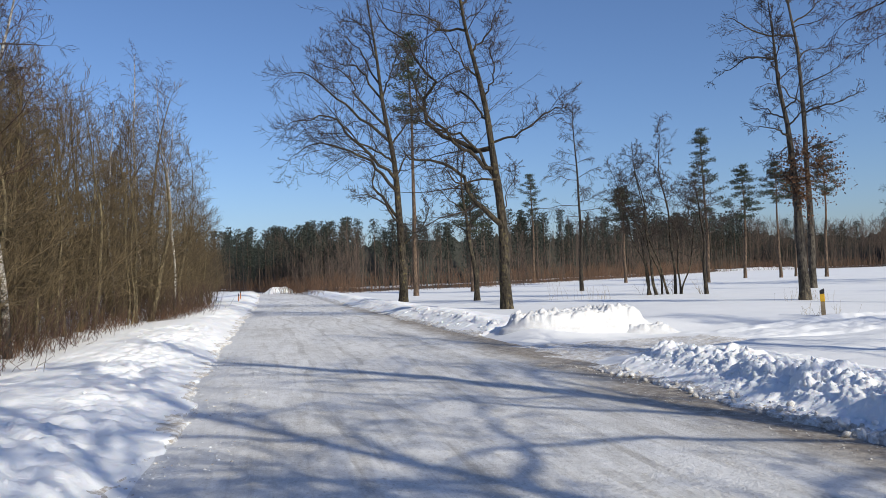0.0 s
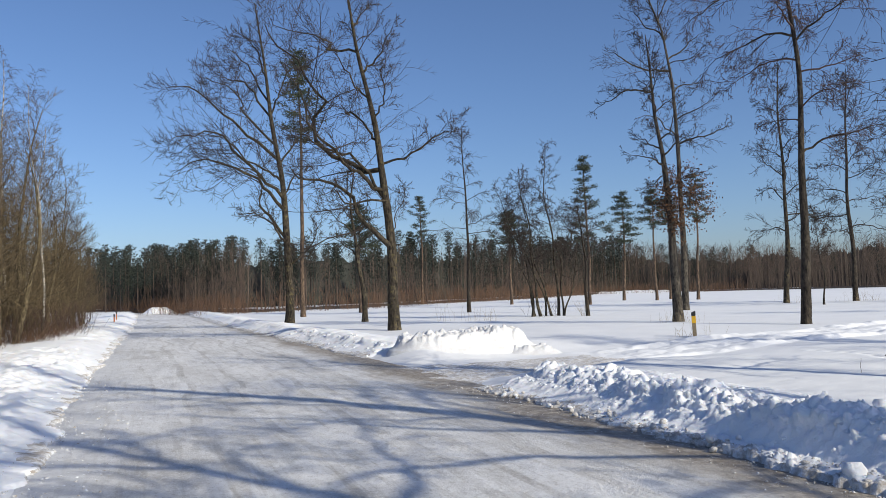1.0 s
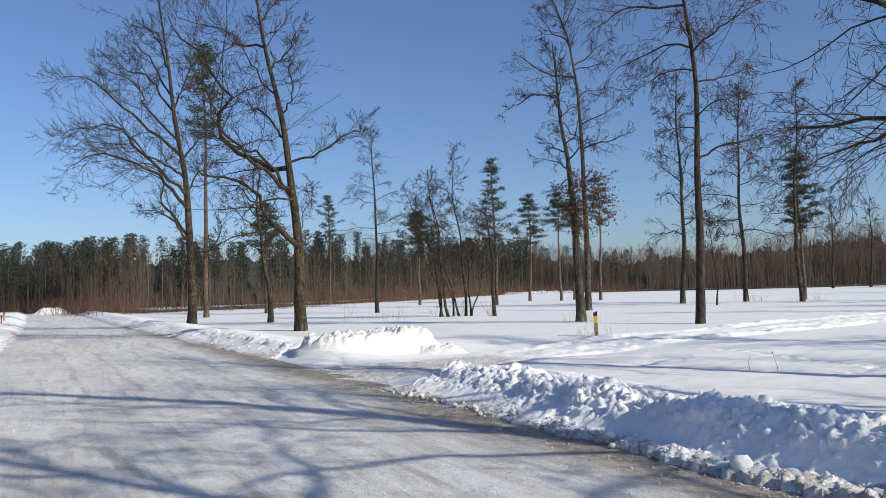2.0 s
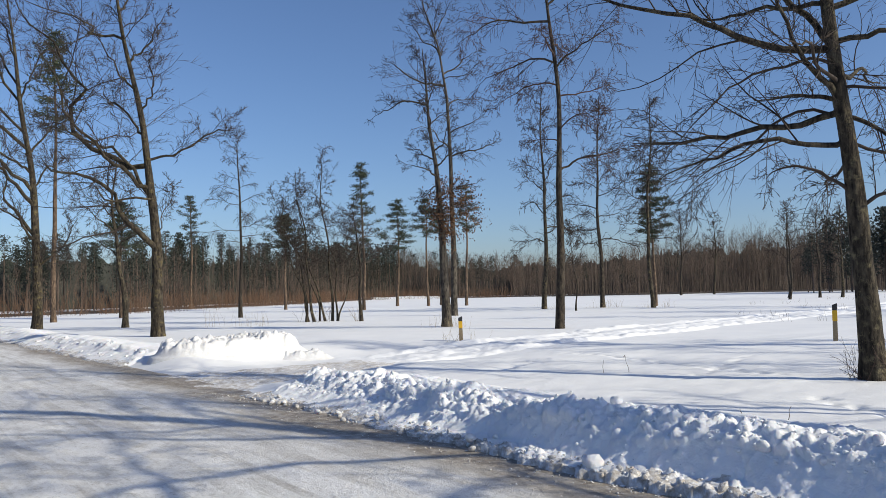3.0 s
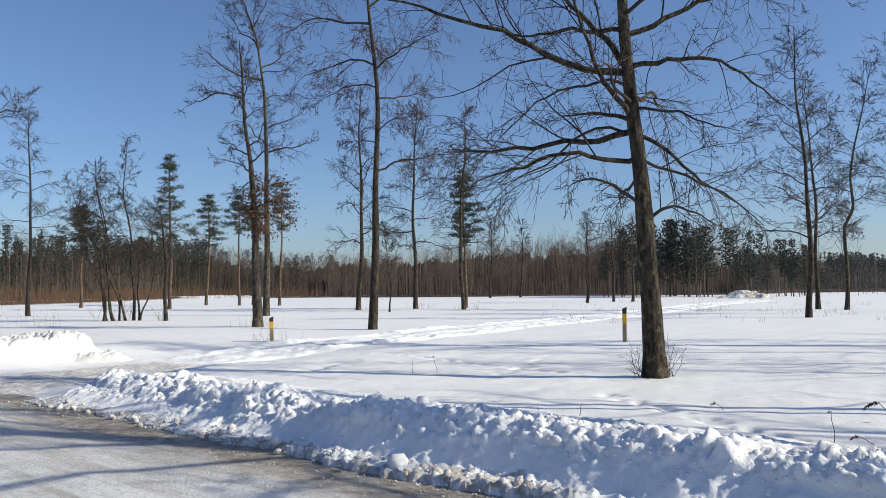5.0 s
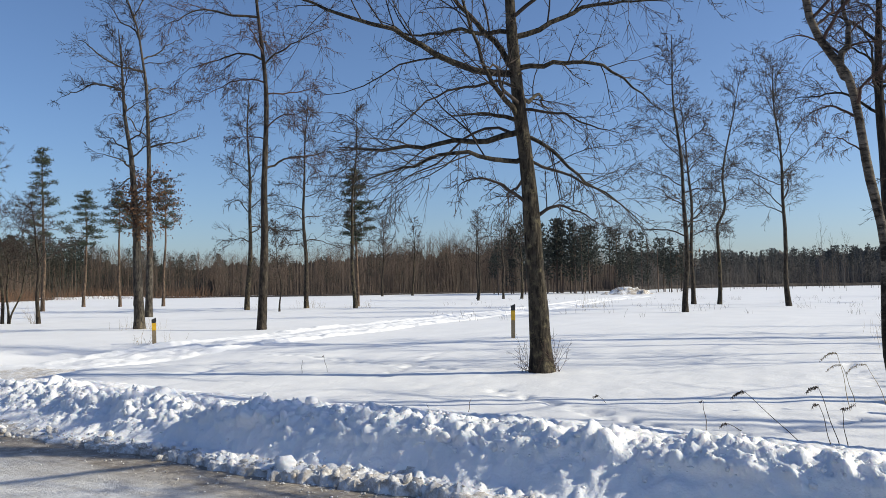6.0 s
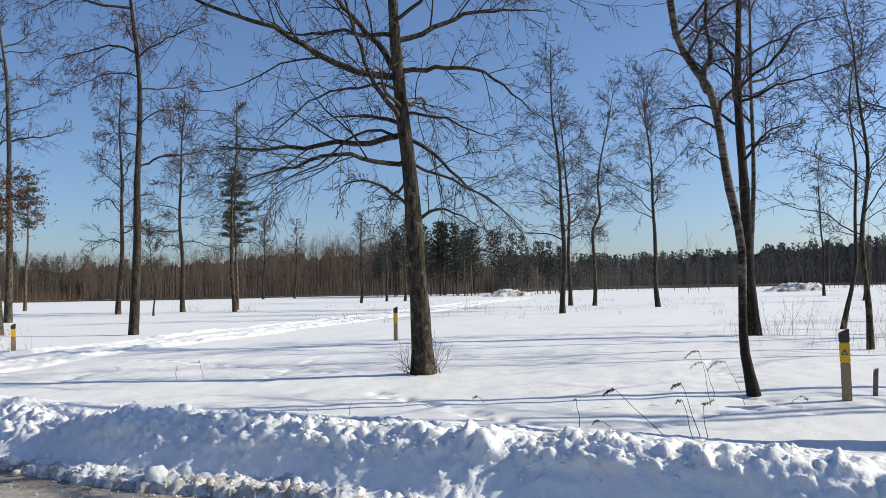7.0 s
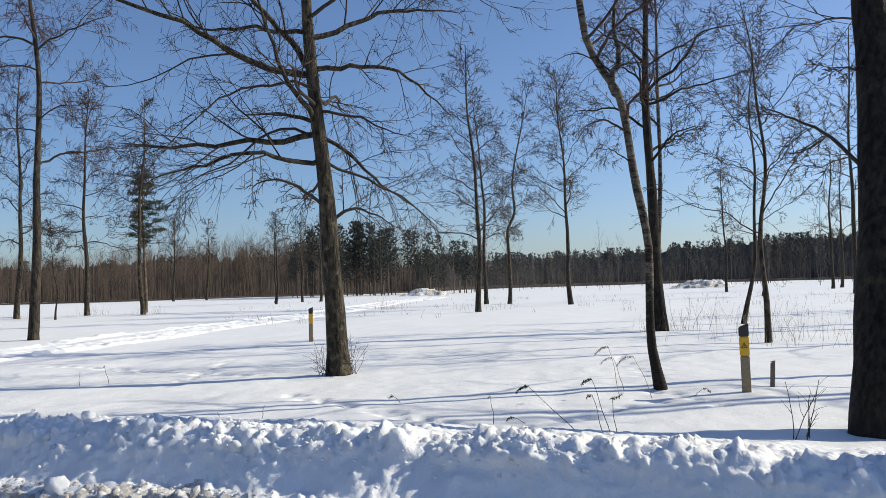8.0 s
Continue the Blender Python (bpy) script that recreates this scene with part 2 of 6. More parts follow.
# ---- numeric helpers ----
def hash3(i, j, k, seed):
    h = (i.astype(np.int64) * 374761393 + j.astype(np.int64) * 668265263 + k.astype(np.int64) * 2147483647 + seed * 1274126177) & 0xFFFFFFFF
    h = ((h ^ (h >> 13)) * 1274126177) & 0xFFFFFFFF
    h = ((h ^ (h >> 16)) * 2246822519) & 0xFFFFFFFF
    return (h ^ (h >> 15)).astype(np.float64) / 4294967295.0


def vnoise(x, y, z, seed=0):
    x, y, z = np.broadcast_arrays(np.asarray(x, float), np.asarray(y, float), np.asarray(z, float))
    i, j, k = np.floor(x), np.floor(y), np.floor(z)
    fx, fy, fz = x - i, y - j, z - k
    fx, fy, fz = (f * f * (3 - 2 * f) for f in (fx, fy, fz))
    i, j, k = i.astype(np.int64), j.astype(np.int64), k.astype(np.int64)
    out = 0
    for a in (0, 1):
        for b in (0, 1):
            for c in (0, 1):
                w = (fx if a else 1 - fx) * (fy if b else 1 - fy) * (fz if c else 1 - fz)
                out = out + w * hash3(i + a, j + b, k + c, seed)
    return out * 2 - 1


def fbm(x, y, z=0.0, seed=0, octaves=3):
    out, amp = 0, 1.0
    for o in range(octaves):
        out = out + amp * vnoise(x * 2 ** o, y * 2 ** o, np.asarray(z) * 2 ** o, seed + o)
        amp *= 0.5
    return out


def lumps(x, y, z, seed=0):
    """Rounded clod relief: high in the middle of each cell, low in the joints."""
    x, y, z = np.broadcast_arrays(np.asarray(x, float), np.asarray(y, float), np.asarray(z, float))
    i, j, k = (np.floor(a).astype(np.int64) for a in (x, y, z))
    best = np.full(x.shape, 9.0)
    for a in (-1, 0, 1):
        for b in (-1, 0, 1):
            for c in (-1, 0, 1):
                ci, cj, ck = i + a, j + b, k + c
                d = (ci + hash3(ci, cj, ck, seed) - x) ** 2 + (cj + hash3(ci, cj, ck, seed + 7) - y) ** 2 + (ck + hash3(ci, cj, ck, seed + 13) - z) ** 2
                best = np.minimum(best, d)
    return 1 - np.minimum(best, 1.0)


def blocks(x, y, z, seed=0):
    """Broken clods: each cell a worn, tilted dome at a height of its own."""
    x, y, z = np.broadcast_arrays(np.asarray(x, float), np.asarray(y, float), np.asarray(z, float))
    i, j, k = (np.floor(a).astype(np.int64) for a in (x, y, z))
    f1, f2, h = np.full(x.shape, 9.0), np.full(x.shape, 9.0), np.zeros(x.shape)
    for a in (-1, 0, 1):
        for b in (-1, 0, 1):
            for c in (-1, 0, 1):
                ci, cj, ck = i + a, j + b, k + c
                r1, r2, r3 = hash3(ci, cj, ck, seed), hash3(ci, cj, ck, seed + 7), hash3(ci, cj, ck, seed + 13)
                dx, dy, dz = x - ci - r1, y - cj - r2, z - ck - r3
                d = np.sqrt(dx * dx + dy * dy + dz * dz)
                tilt = 1.7 * ((r2 - 0.5) * dx + (r3 - 0.5) * dy + (r1 - 0.5) * dz)
                near = d < f1
                f2 = np.where(near, f1, np.minimum(f2, d))
                h = np.where(near, 0.15 + 0.85 * r3 * r3 + 0.6 * tilt, h)
                f1 = np.where(near, d, f1)
    return h * np.sqrt(np.clip(1 - (f1 / 0.66) ** 2, 0, 1)) * np.clip((f2 - f1) / 0.1, 0, 1)


def smooth(a, b, x):
    t = np.clip((x - a) / (b - a), 0, 1)
    return t * t * (3 - 2 * t)


def unit(v):
    return v / np.maximum(np.linalg.norm(v, axis=-1, keepdims=True), 1e-9)


def mesh_np(name, verts, faces, material, smooth_shade=True):
    verts = np.asarray(verts, np.float32).reshape(-1, 3)
    faces = np.asarray(faces, np.int32)
    n, k = faces.shape
    me = bpy.data.meshes.new(name)
    me.vertices.add(len(verts))
    me.vertices.foreach_set("co", verts.ravel())
    me.loops.add(n * k)
    me.loops.foreach_set("vertex_index", faces.ravel())
    me.polygons.add(n)
    me.polygons.foreach_set("loop_start", np.arange(0, n * k, k, dtype=np.int32))
    me.update(calc_edges=True)
    if smooth_shade:
        me.polygons.foreach_set("use_smooth", np.ones(n, dtype=bool))
    me.materials.append(material)
    me.update()
    return me


def child(name, me, parent, label=""):
    ob = new(name, me)
    ob.parent = parent
    return tagged(ob, label)


def part(name, bm, material, parent, label=""):
    me = bpy.data.meshes.new(name)
    bm.to_mesh(me)
    bm.free()
    me.materials.append(material)
    return child(name, me, parent, label)


def grid_mesh(name, X, Y, Z, material):
    h, w = X.shape
    idx = np.arange(h * w).reshape(h, w)
    f = np.stack([idx[:-1, :-1], idx[:-1, 1:], idx[1:, 1:], idx[1:, :-1]], -1).reshape(-1, 4)
    return mesh_np(name, np.stack([X, Y, Z], -1), f, material)


def tubes(P, R, sides):
    """Tapered tubes along the polylines P (n, k, 3) with radii R (n, k): vertices and quads."""
    n, k, _ = P.shape
    T = unit(np.gradient(P, axis=1))
    mean = unit(T.mean(axis=1))
    ref = np.where(np.abs(mean[:, 2:3]) < 0.85, np.array([[0, 0, 1.0]]), np.array([[1.0, 0, 0]]))
    A = unit(np.cross(T, ref[:, None, :]))
    B = np.cross(T, A)
    ang = np.arange(sides) * 2 * np.pi / sides
    V = P[:, :, None] + R[:, :, None, None] * (np.cos(ang)[None, None, :, None] * A[:, :, None] + np.sin(ang)[None, None, :, None] * B[:, :, None])
    base = (np.arange(n) * k * sides)[:, None, None] + (np.arange(k - 1) * sides)[None, :, None] + np.arange(sides)[None, None, :]
    nxt = (np.arange(n) * k * sides)[:, None, None] + (np.arange(k - 1) * sides)[None, :, None] + ((np.arange(sides) + 1) % sides)[None, None, :]
    F = np.stack([base, nxt, nxt + sides, base + sides], -1).reshape(-1, 4)
    return V.reshape(-1, 3), F


def spikes(P, R):
    """Pointed last twigs: the first and last point of each polyline as a three-sided cone."""
    n = len(P)
    a, d = P[:, 0], unit(P[:, -1] - P[:, 0])
    ref = np.where(np.abs(d[:, 2:3]) < 0.85, np.array([[0, 0, 1.0]]), np.array([[1.0, 0, 0]]))
    A = unit(np.cross(d, ref))
    B = np.cross(d, A)
    ring = [a + R[:, :1] * (math.cos(w) * A + math.sin(w) * B) for w in (0.0, 2.094, 4.189)]
    V = np.stack(ring + [P[:, -1]], 1)
    o = (np.arange(n) * 4)[:, None]
    F = np.concatenate([o + np.array([[0, 1, 3]]), o + np.array([[1, 2, 3]]), o + np.array([[2, 0, 3]])], 0)
    return V.reshape(-1, 3), F


def joined(pairs):
    mixed = len({f.shape[1] for _, f in pairs}) > 1
    vs, fs, off = [], [], 0
    for v, f in pairs:
        if mixed and f.shape[1] == 4:
            f = np.concatenate([f[:, [0, 1, 2]], f[:, [0, 2, 3]]], 0)
        vs.append(v)
        fs.append(f + off)
        off += len(v)
    return np.concatenate(vs), np.concatenate(fs)


def sprout(rng, P, R, count, span, angle, length, K, pull=(0, 0, 0), wob=0.18, thin=0.55, rmin=0.004, tip=0.35, curl=0.0):
    """Side shoots of the branches P, R: new polylines and radii. angle in degrees, length a share of the parent's."""
    n, k, _ = P.shape
    t = span[0] + (span[1] - span[0]) * (np.arange(count)[None] + rng.random((n, count))) / count
    ft = t * (k - 1)
    i = np.minimum(ft.astype(int), k - 2)
    u = (ft - i)[..., None]
    rows = np.arange(n)[:, None]
    a, b = P[rows, i], P[rows, i + 1]
    start = a * (1 - u) + b * u
    tan = unit(b - a)
    rad = (R[rows, i] * (1 - u[..., 0]) + R[rows, i + 1] * u[..., 0])
    plen = np.linalg.norm(np.diff(P, axis=1), axis=2).sum(1)[:, None]
    perp = unit(np.cross(tan, rng.normal(size=tan.shape)))
    ang = np.radians(angle[0] + (angle[1] - angle[0]) * rng.random(t.shape))[..., None]
    d = tan * np.cos(ang) + perp * np.sin(ang)
    L = plen * (length[0] + (length[1] - length[0]) * rng.random(t.shape)) * (1.15 - 0.65 * t)
    start, d, L, rad = start.reshape(-1, 3), d.reshape(-1, 3), L.reshape(-1), rad.reshape(-1)
    pts, cur = [start], start
    pull = np.array(pull, float)
    bend = unit(rng.normal(size=d.shape)) * (curl * rng.random((len(d), 1)))
    for step in range(K):
        d = unit(d + pull / K + bend * (1.0 if 2 * step < K else -1.3) + wob * rng.normal(size=d.shape))
        cur = cur + d * (L / K)[:, None]
        pts.append(cur)
    Q = np.stack(pts, 1)
    r0 = np.maximum(rad * thin, rmin)
    RR = r0[:, None] * np.linspace(1, tip, K + 1)[None]
    return Q, np.maximum(RR, rmin * 0.6)


# ---- ground, road, banks ----
# q: metres to the right of the road's middle, s: metres along it
RX, DX, DY = 2.22, -0.2202, 0.9755


def to_qs(x, y):
    return (x - RX) * DY - y * DX, (x - RX) * DX + y * DY


def to_xy(q, s):
    return RX + q * DY + s * DX, -q * DX + s * DY


def half_width(s):
    return 3.15 - 0.65 * smooth(15, 60, s)


TRACK = ((2.6, 16.4), (4.4, 17.7), (7.0, 18.4), (10.5, 18.9), (15.6, 21.0), (24.0, 24.5), (38.0, 31.0), (59.0, 41.0), (90.0, 54.0))


def track_offset(x, y):
    """Signed distance from the beaten track over the field, and the way along it."""
    best, side, along, run = np.full(np.shape(x), 1e9), np.zeros(np.shape(x)), np.zeros(np.shape(x)), 0.0
    for (ax, ay), (bx, by) in zip(TRACK, TRACK[1:]):
        dx, dy = bx - ax, by - ay
        ln = math.hypot(dx, dy)
        t = np.clip(((x - ax) * dx + (y - ay) * dy) / ln ** 2, 0, 1)
        ex, ey = x - ax - t * dx, y - ay - t * dy
        d = np.hypot(ex, ey)
        near = d < best
        best = np.where(near, d, best)
        side = np.where(near, np.sign(dx * ey - dy * ex), side)
        along = np.where(near, run + t * ln, along)
        run += ln
    return best * side, along


# lines of small paw prints: start, end, count
PRINTS = (((9.74, 15.27), (10.09, 9.6), 24, 0.6), ((6.85, 3.55), (7.4, 5.04), 13, 0.9), ((7.4, 5.04), (8.3, 7.4), 14, 0.7), ((7.32, 3.34), (9.8, 2.59), 7, 1.0), ((11.67, 3.5), (14.88, 5.16), 7, 1.0), ((8.4, 9.9), (12.0, 12.3), 20, 0.5), ((9.3, 1.9), (10.2, 2.9), 5, 0.8))


def ground_z(x, y):
    q, s = to_qs(x, y)
    hw = half_width(s)
    far = np.hypot(x, y)
    field = 0.25 + 0.07 * fbm(x * 0.11, y * 0.11, 0.3, 3, 3) * smooth(6, 20, far) + 0.02 * fbm(x * 0.7, y * 0.7, 0.7, 5, 2)
    field = field + 0.004 * fbm(x * 3.1, y * 3.1, 0.2, 9, 2) * (1 - smooth(25, 40, far))
    field = field + 0.012 * fbm(x * 1.1 + y * 0.5, y * 2.4 - x, 0.4, 15, 3) * (1 - smooth(25, 45, far))
    off, along = track_offset(x, y)
    wide = 0.65 + 0.25 * vnoise(along * 0.3, 0.5, 0.5, 21)
    rough = fbm(x * 1.9, y * 1.9, 0.0, 31, 3)
    a = np.abs(off)
    on_track = smooth(0.5, 4, along)
    mouth = (1 - smooth(1.7, 3.2, a)) * (1 - smooth(4.5, 9.0, along)) * smooth(2.0, 3.4, q)
    field = field * (1 - mouth) + mouth * (0.03 + 0.02 * rough)
    for (ax, ay), (bx, by), n, deep in PRINTS:
        for i in range(n):
            t = i / (n - 1)
            px = ax + t * (bx - ax) + 0.09 * (i % 2) + 0.06 * math.sin(i * 2.4)
            py = ay + t * (by - ay) + 0.07 * math.cos(i * 1.7)
            field = field - 0.09 * deep * np.exp(-((x - px) ** 2 + (y - py) ** 2) / 0.0055)
    bed = smooth(hw - 0.05, hw + 1.3, np.abs(q))
    return -0.06 * (1 - bed) + field * bed


def graded(lo, hi, step, growth, far):
    mid = list(np.arange(lo, hi, step))
    up, d = [mid[-1]], step
    while up[-1] < far:
        d *= growth
        up.append(up[-1] + d)
    down, d = [mid[0]], step
    while down[-1] > -far:
        d *= growth
        down.append(down[-1] - d)
    return np.array(down[:0:-1] + mid + up[1:])


QL = graded(3.8, 11.0, 0.055, 1.14, 3500)
SL = graded(0.5, 13.5, 0.055, 1.14, 3500)
QG, SG = np.meshgrid(QL, SL)
GX, GY = to_xy(QG, SG)
ground = tagged(new("ground", grid_mesh("ground", GX, GY, ground_z(GX, GY), SNOW)), "wide flat field under smooth sunlit snow", "snow field", kind="structure")


def floor_at(x, y):
    return float(ground_z(np.array([x]), np.array([y]))[0])


def road_sheet():
    sl = np.concatenate([np.arange(-40, 3, 0.6), np.arange(3, 24, 0.09), 24 + 0.09 * np.cumsum(1.025 ** np.arange(0, 150))])
    ul = np.linspace(-1, 1, 80)
    U, S = np.meshgrid(ul, sl)
    Q = U * (half_width(S) + 0.35)
    rut = 0.012 * np.exp(-((np.abs(Q) - 0.95) / 0.3) ** 2)
    Z = 0.025 - 0.035 * np.abs(U) ** 6 - rut + 0.008 * fbm(Q * 1.6, S * 0.5, 0.1, 41, 3) + 0.004 * vnoise(Q * 7, S * 2.2, 0.2, 44)
    me = grid_mesh("road", Q, S, Z, ICE_ROAD)
    ob = tagged(new("road", me), "packed icy country road with grey grit and tyre marks", "road", kind="structure")
    ob.matrix_world = Matrix(((DY, DX, 0, RX), (-DX, DY, 0, 0), (0, 0, 1, 0), (0, 0, 0, 1)))
    return ob


road_sheet()


def bank(label, side, s0, s1, step, profile, rough, seed, ends=(0.6, 0.6), material=BANK_SNOW):
    """A ploughed ridge of snow beside the road. profile: offset from the road's edge and height, foot to back."""
    po = np.array([p[0] for p in profile])
    pz = np.array([p[1] for p in profile])
    cum = np.concatenate([[0], np.cumsum(np.hypot(np.diff(po), np.diff(pz)))])
    u = np.arange(0, cum[-1], step)
    S, U = np.meshgrid(np.arange(s0, s1 + step, step), u, indexing="ij")
    O, Z = np.interp(U, cum, po), np.interp(U, cum, pz)
    end = np.sqrt(smooth(s0 - 0.02, s0 + ends[0], S) * (1 - smooth(s1 - ends[1], s1 + 0.02, S)))
    sway = 0.16 * vnoise(S * 0.45, 0.3, 0.6, seed) + 0.07 * vnoise(S * 1.6, 0.3, 0.6, seed + 1)
    foot = 0.16 * vnoise(S * 0.7, 0.1, 0.9, seed + 8) + 0.10 * vnoise(S * 2.6, 0.1, 0.9, seed + 9) + 0.05 * vnoise(S * 8.0, O * 3, 0.9, seed + 10) + 0.04 * vnoise(S * 17.0, O * 9, 0.4, seed + 18)
    foot = foot * (1.0 if side > 0 else 0.85)
    tall = 1 + 0.20 * vnoise(S * 0.5, 0.8, 0.2, seed + 2) + 0.10 * vnoise(S * 2.1, 0.8, 0.2, seed + 3)
    Q = side * (half_width(S) + O + sway * smooth(0.1, 0.5, O) + foot * (1 - smooth(0.1, 0.6, O)))
    far_end = smooth(6.8, 9.5, S + 0.5 * vnoise(S * 0.9, 0.2, 0.4, seed + 44)) * (side > 0)
    slope = np.interp(O, [p[0] for p in GENTLE], [p[1] for p in GENTLE])
    Q = Q + 0.1 * far_end * smooth(0.3, 0.7, O)
    Z = (Z * (1 - far_end) + slope * far_end) * tall * end
    X, Y = to_xy(Q, S)
    rise = smooth(0.03, 0.3, Z)
    wild = rise * (0.35 + 0.65 * (1 - smooth(1.1, 2.0, O)))
    wx, wy = X + 0.05 * vnoise(X * 4, Y * 4, Z * 4, seed + 31), Y + 0.05 * vnoise(X * 4, Y * 4, Z * 4, seed + 32)
    chunky = smooth(-0.25, 0.45, fbm(X * 0.8, Y * 0.8, 0.3, seed + 11, 2) + 1.5 * smooth(0.22, 0.38, Z) - 0.5 + 0.8 * far_end) * (1 - 0.85 * smooth(0.72, 1.1, O))
    nz = rough * (0.045 * fbm(X * 1.4, Y * 1.4, Z * 2.2, seed + 4, 3) * (0.5 + 0.5 * chunky) + chunky * (0.05 * blocks(wx * 3.3, wy * 3.3, Z * 3.3, seed + 5) * smooth(0.0, 0.5, vnoise(X * 1.1, Y * 1.1, 0.2, seed + 33) + 0.2)))
    nz = nz + rough * (0.4 + 0.6 * chunky) * 0.055 * blocks(wx * 7.0, wy * 7.0, Z * 7.0, seed + 12)
    if step < 0.07:
        nz = nz + rough * (0.55 + 0.45 * chunky) * (0.045 * blocks(wx * 13.0, wy * 13.0, Z * 13.0, seed + 6) + 0.012 * fbm(X * 22, Y * 22, Z * 22, seed + 34, 2))
    if side < 0:
        nz = nz + (0.17 * (lumps(wx * 2.6, wy * 2.6, Z * 2.6, seed + 21) - 0.72) + 0.11 * (lumps(wx * 4.7, wy * 4.7, Z * 4.7, seed + 23) - 0.72) + 0.05 * blocks(wx * 4.0, wy * 4.0, Z * 4.0, seed + 24)) * (0.4 + 0.6 * smooth(-0.3, 0.3, vnoise(X * 0.6, Y * 0.6, 0.2, seed + 22)))
    if side > 0 and step < 0.03:
        slab = smooth(0.0, 0.25, O) * (1 - smooth(1.0, 1.4, O)) * far_end
        a, b = wx * 0.75 + wy * 0.66, wy * 0.75 - wx * 0.66
        nz = nz + slab * (0.11 * blocks(a * 1.5, b * 3.4, Z * 3.0, seed + 45) + 0.06 * blocks(a * 3.6, b * 6.5, Z * 6.0, seed + 46))
        foot_zone = smooth(-0.22, -0.1, O) * (1 - smooth(0.28, 0.42, O)) * (1 - 0.8 * far_end)
        nz = nz * (1 - foot_zone) + foot_zone * (0.07 * blocks(wx * 8.0, wy * 8.0, 0.3, seed + 41) + 0.045 * blocks(wx * 16.0, wy * 16.0, 0.3, seed + 42) - 0.01)
        wild = np.maximum(wild, foot_zone)
    nx = np.gradient(X, axis=1), np.gradient(Y, axis=1), np.gradient(Z, axis=1)
    tq = unit(np.stack(nx, -1))
    along = np.array([DX, DY, 0.0])
    normal = np.cross(np.broadcast_to(along, tq.shape), tq) * (-side)
    normal = normal * np.where(normal[..., 2:3] < 0, -1, 1)
    V = np.stack([X, Y, Z], -1) + normal * (nz * wild)[..., None]
    low = (O < 0.02) | (O > po[-1] - 0.02)
    V[..., 2] = np.where(low, V[..., 2] - 0.12, V[..., 2])
    me = grid_mesh("snow_bank", V[..., 0], V[..., 1], V[..., 2], material)
    me.materials.append(DIRTY_SNOW)
    edge = (0.2 if side > 0 else 0.10) + (0.16 if side > 0 else 0.22) * fbm(S * 1.1, 0.4, 0.2, seed + 15, 3) + 0.08 * vnoise(S * 6, O * 6, 0.2, seed + 16)
    me.polygons.foreach_set("material_index", (O < edge)[:-1, :-1].astype(np.int32).ravel())
    return tagged(new("snow_bank", me), label, "snow bank", "snow banks along the road")


RIGHT = ((-0.25, -0.05), (-0.08, 0.03), (0.08, 0.06), (0.2, 0.07), (0.31, 0.08), (0.42, 0.2), (0.54, 0.325), (0.68, 0.395), (1.05, 0.38), (1.5, 0.33), (2.1, 0.27), (2.8, 0.12))
LEFT = ((-0.7, -0.035), (-0.3, 0.008), (0.05, 0.035), (0.3, 0.10), (0.6, 0.20), (1.2, 0.33), (1.9, 0.37), (2.9, 0.31), (4.2, 0.12))
GENTLE = ((-0.25, -0.05), (0.0, 0.02), (0.25, 0.08), (0.5, 0.17), (0.75, 0.27), (0.95, 0.335), (1.2, 0.35), (1.5, 0.32), (2.1, 0.27), (2.8, 0.12))
near_bank = bank("chunky ploughed snow bank with a steep shaded face", 1, -3.0, 13.3, 0.026, RIGHT, 1.35, 51, (0.6, 0.9))
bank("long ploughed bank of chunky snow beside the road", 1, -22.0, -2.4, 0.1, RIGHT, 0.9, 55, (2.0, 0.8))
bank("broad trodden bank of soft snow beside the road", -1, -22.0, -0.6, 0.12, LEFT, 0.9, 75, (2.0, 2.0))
far_bank = bank("low ploughed snow bank beyond the field track", 1, 20.8, 55.0, 0.075, RIGHT, 1.6, 61, (0.5, 1.5))
bank("long low snow bank along the far road", 1, 53.5, 105.0, 0.16, RIGHT, 0.6, 65, (1.5, 4.0))
left_bank = bank("broad soft trodden snow bank before the thicket", -1, -3.0, 27.0, 0.06, LEFT, 1.2, 71, (2.0, 0.6))
bank("low snow bank along the thicket side of the road", -1, 25.5, 108.0, 0.16, LEFT, 0.9, 81, (1.2, 4.0))


def heap(name, x, y, rz, lx, ly, h, res, seed, label, group, steep=2.6, material=BANK_SNOW, crest=0.1, rough=1.2):
    n = int(2 * lx / res)
    m = max(8, int(2 * ly / res))
    U, W = np.meshgrid(np.linspace(-1, 1, n), np.linspace(-1, 1, m))
    X, Y = U * lx, W * ly
    r = (np.abs(U) ** steep + np.abs(W) ** 2.0) ** 0.5 + 0.14 * fbm(X * 0.9, Y * 0.9, 0.4, seed, 2)
    Z = h * (1 - smooth(crest, 0.94, r)) * (1 + 0.18 * fbm(X * 0.8, Y * 0.8, 0.1, seed + 3, 3))
    Z = Z + smooth(0.05, 0.3, Z) * (0.16 * (lumps(X * 1.6, Y * 1.6, Z * 1.6, seed + 5) - 0.72) + 0.12 * blocks(X * 4.0, Y * 4.0, Z * 4.0, seed + 6) + 0.07 * blocks(X * 9, Y * 9, Z * 7, seed + 7) + 0.03 * blocks(X * 18, Y * 18, Z * 9, seed + 8) - 0.04) * rough
    Z = Z - 0.35 * smooth(0.92, 1.15, r)
    ob = tagged(new(name, grid_mesh(name, X, Y, Z, material)), label, "snow heap", group)
    ob.matrix_world = pose(x, y, floor_at(x, y) - 0.04, 0, 0, rz)
    return ob


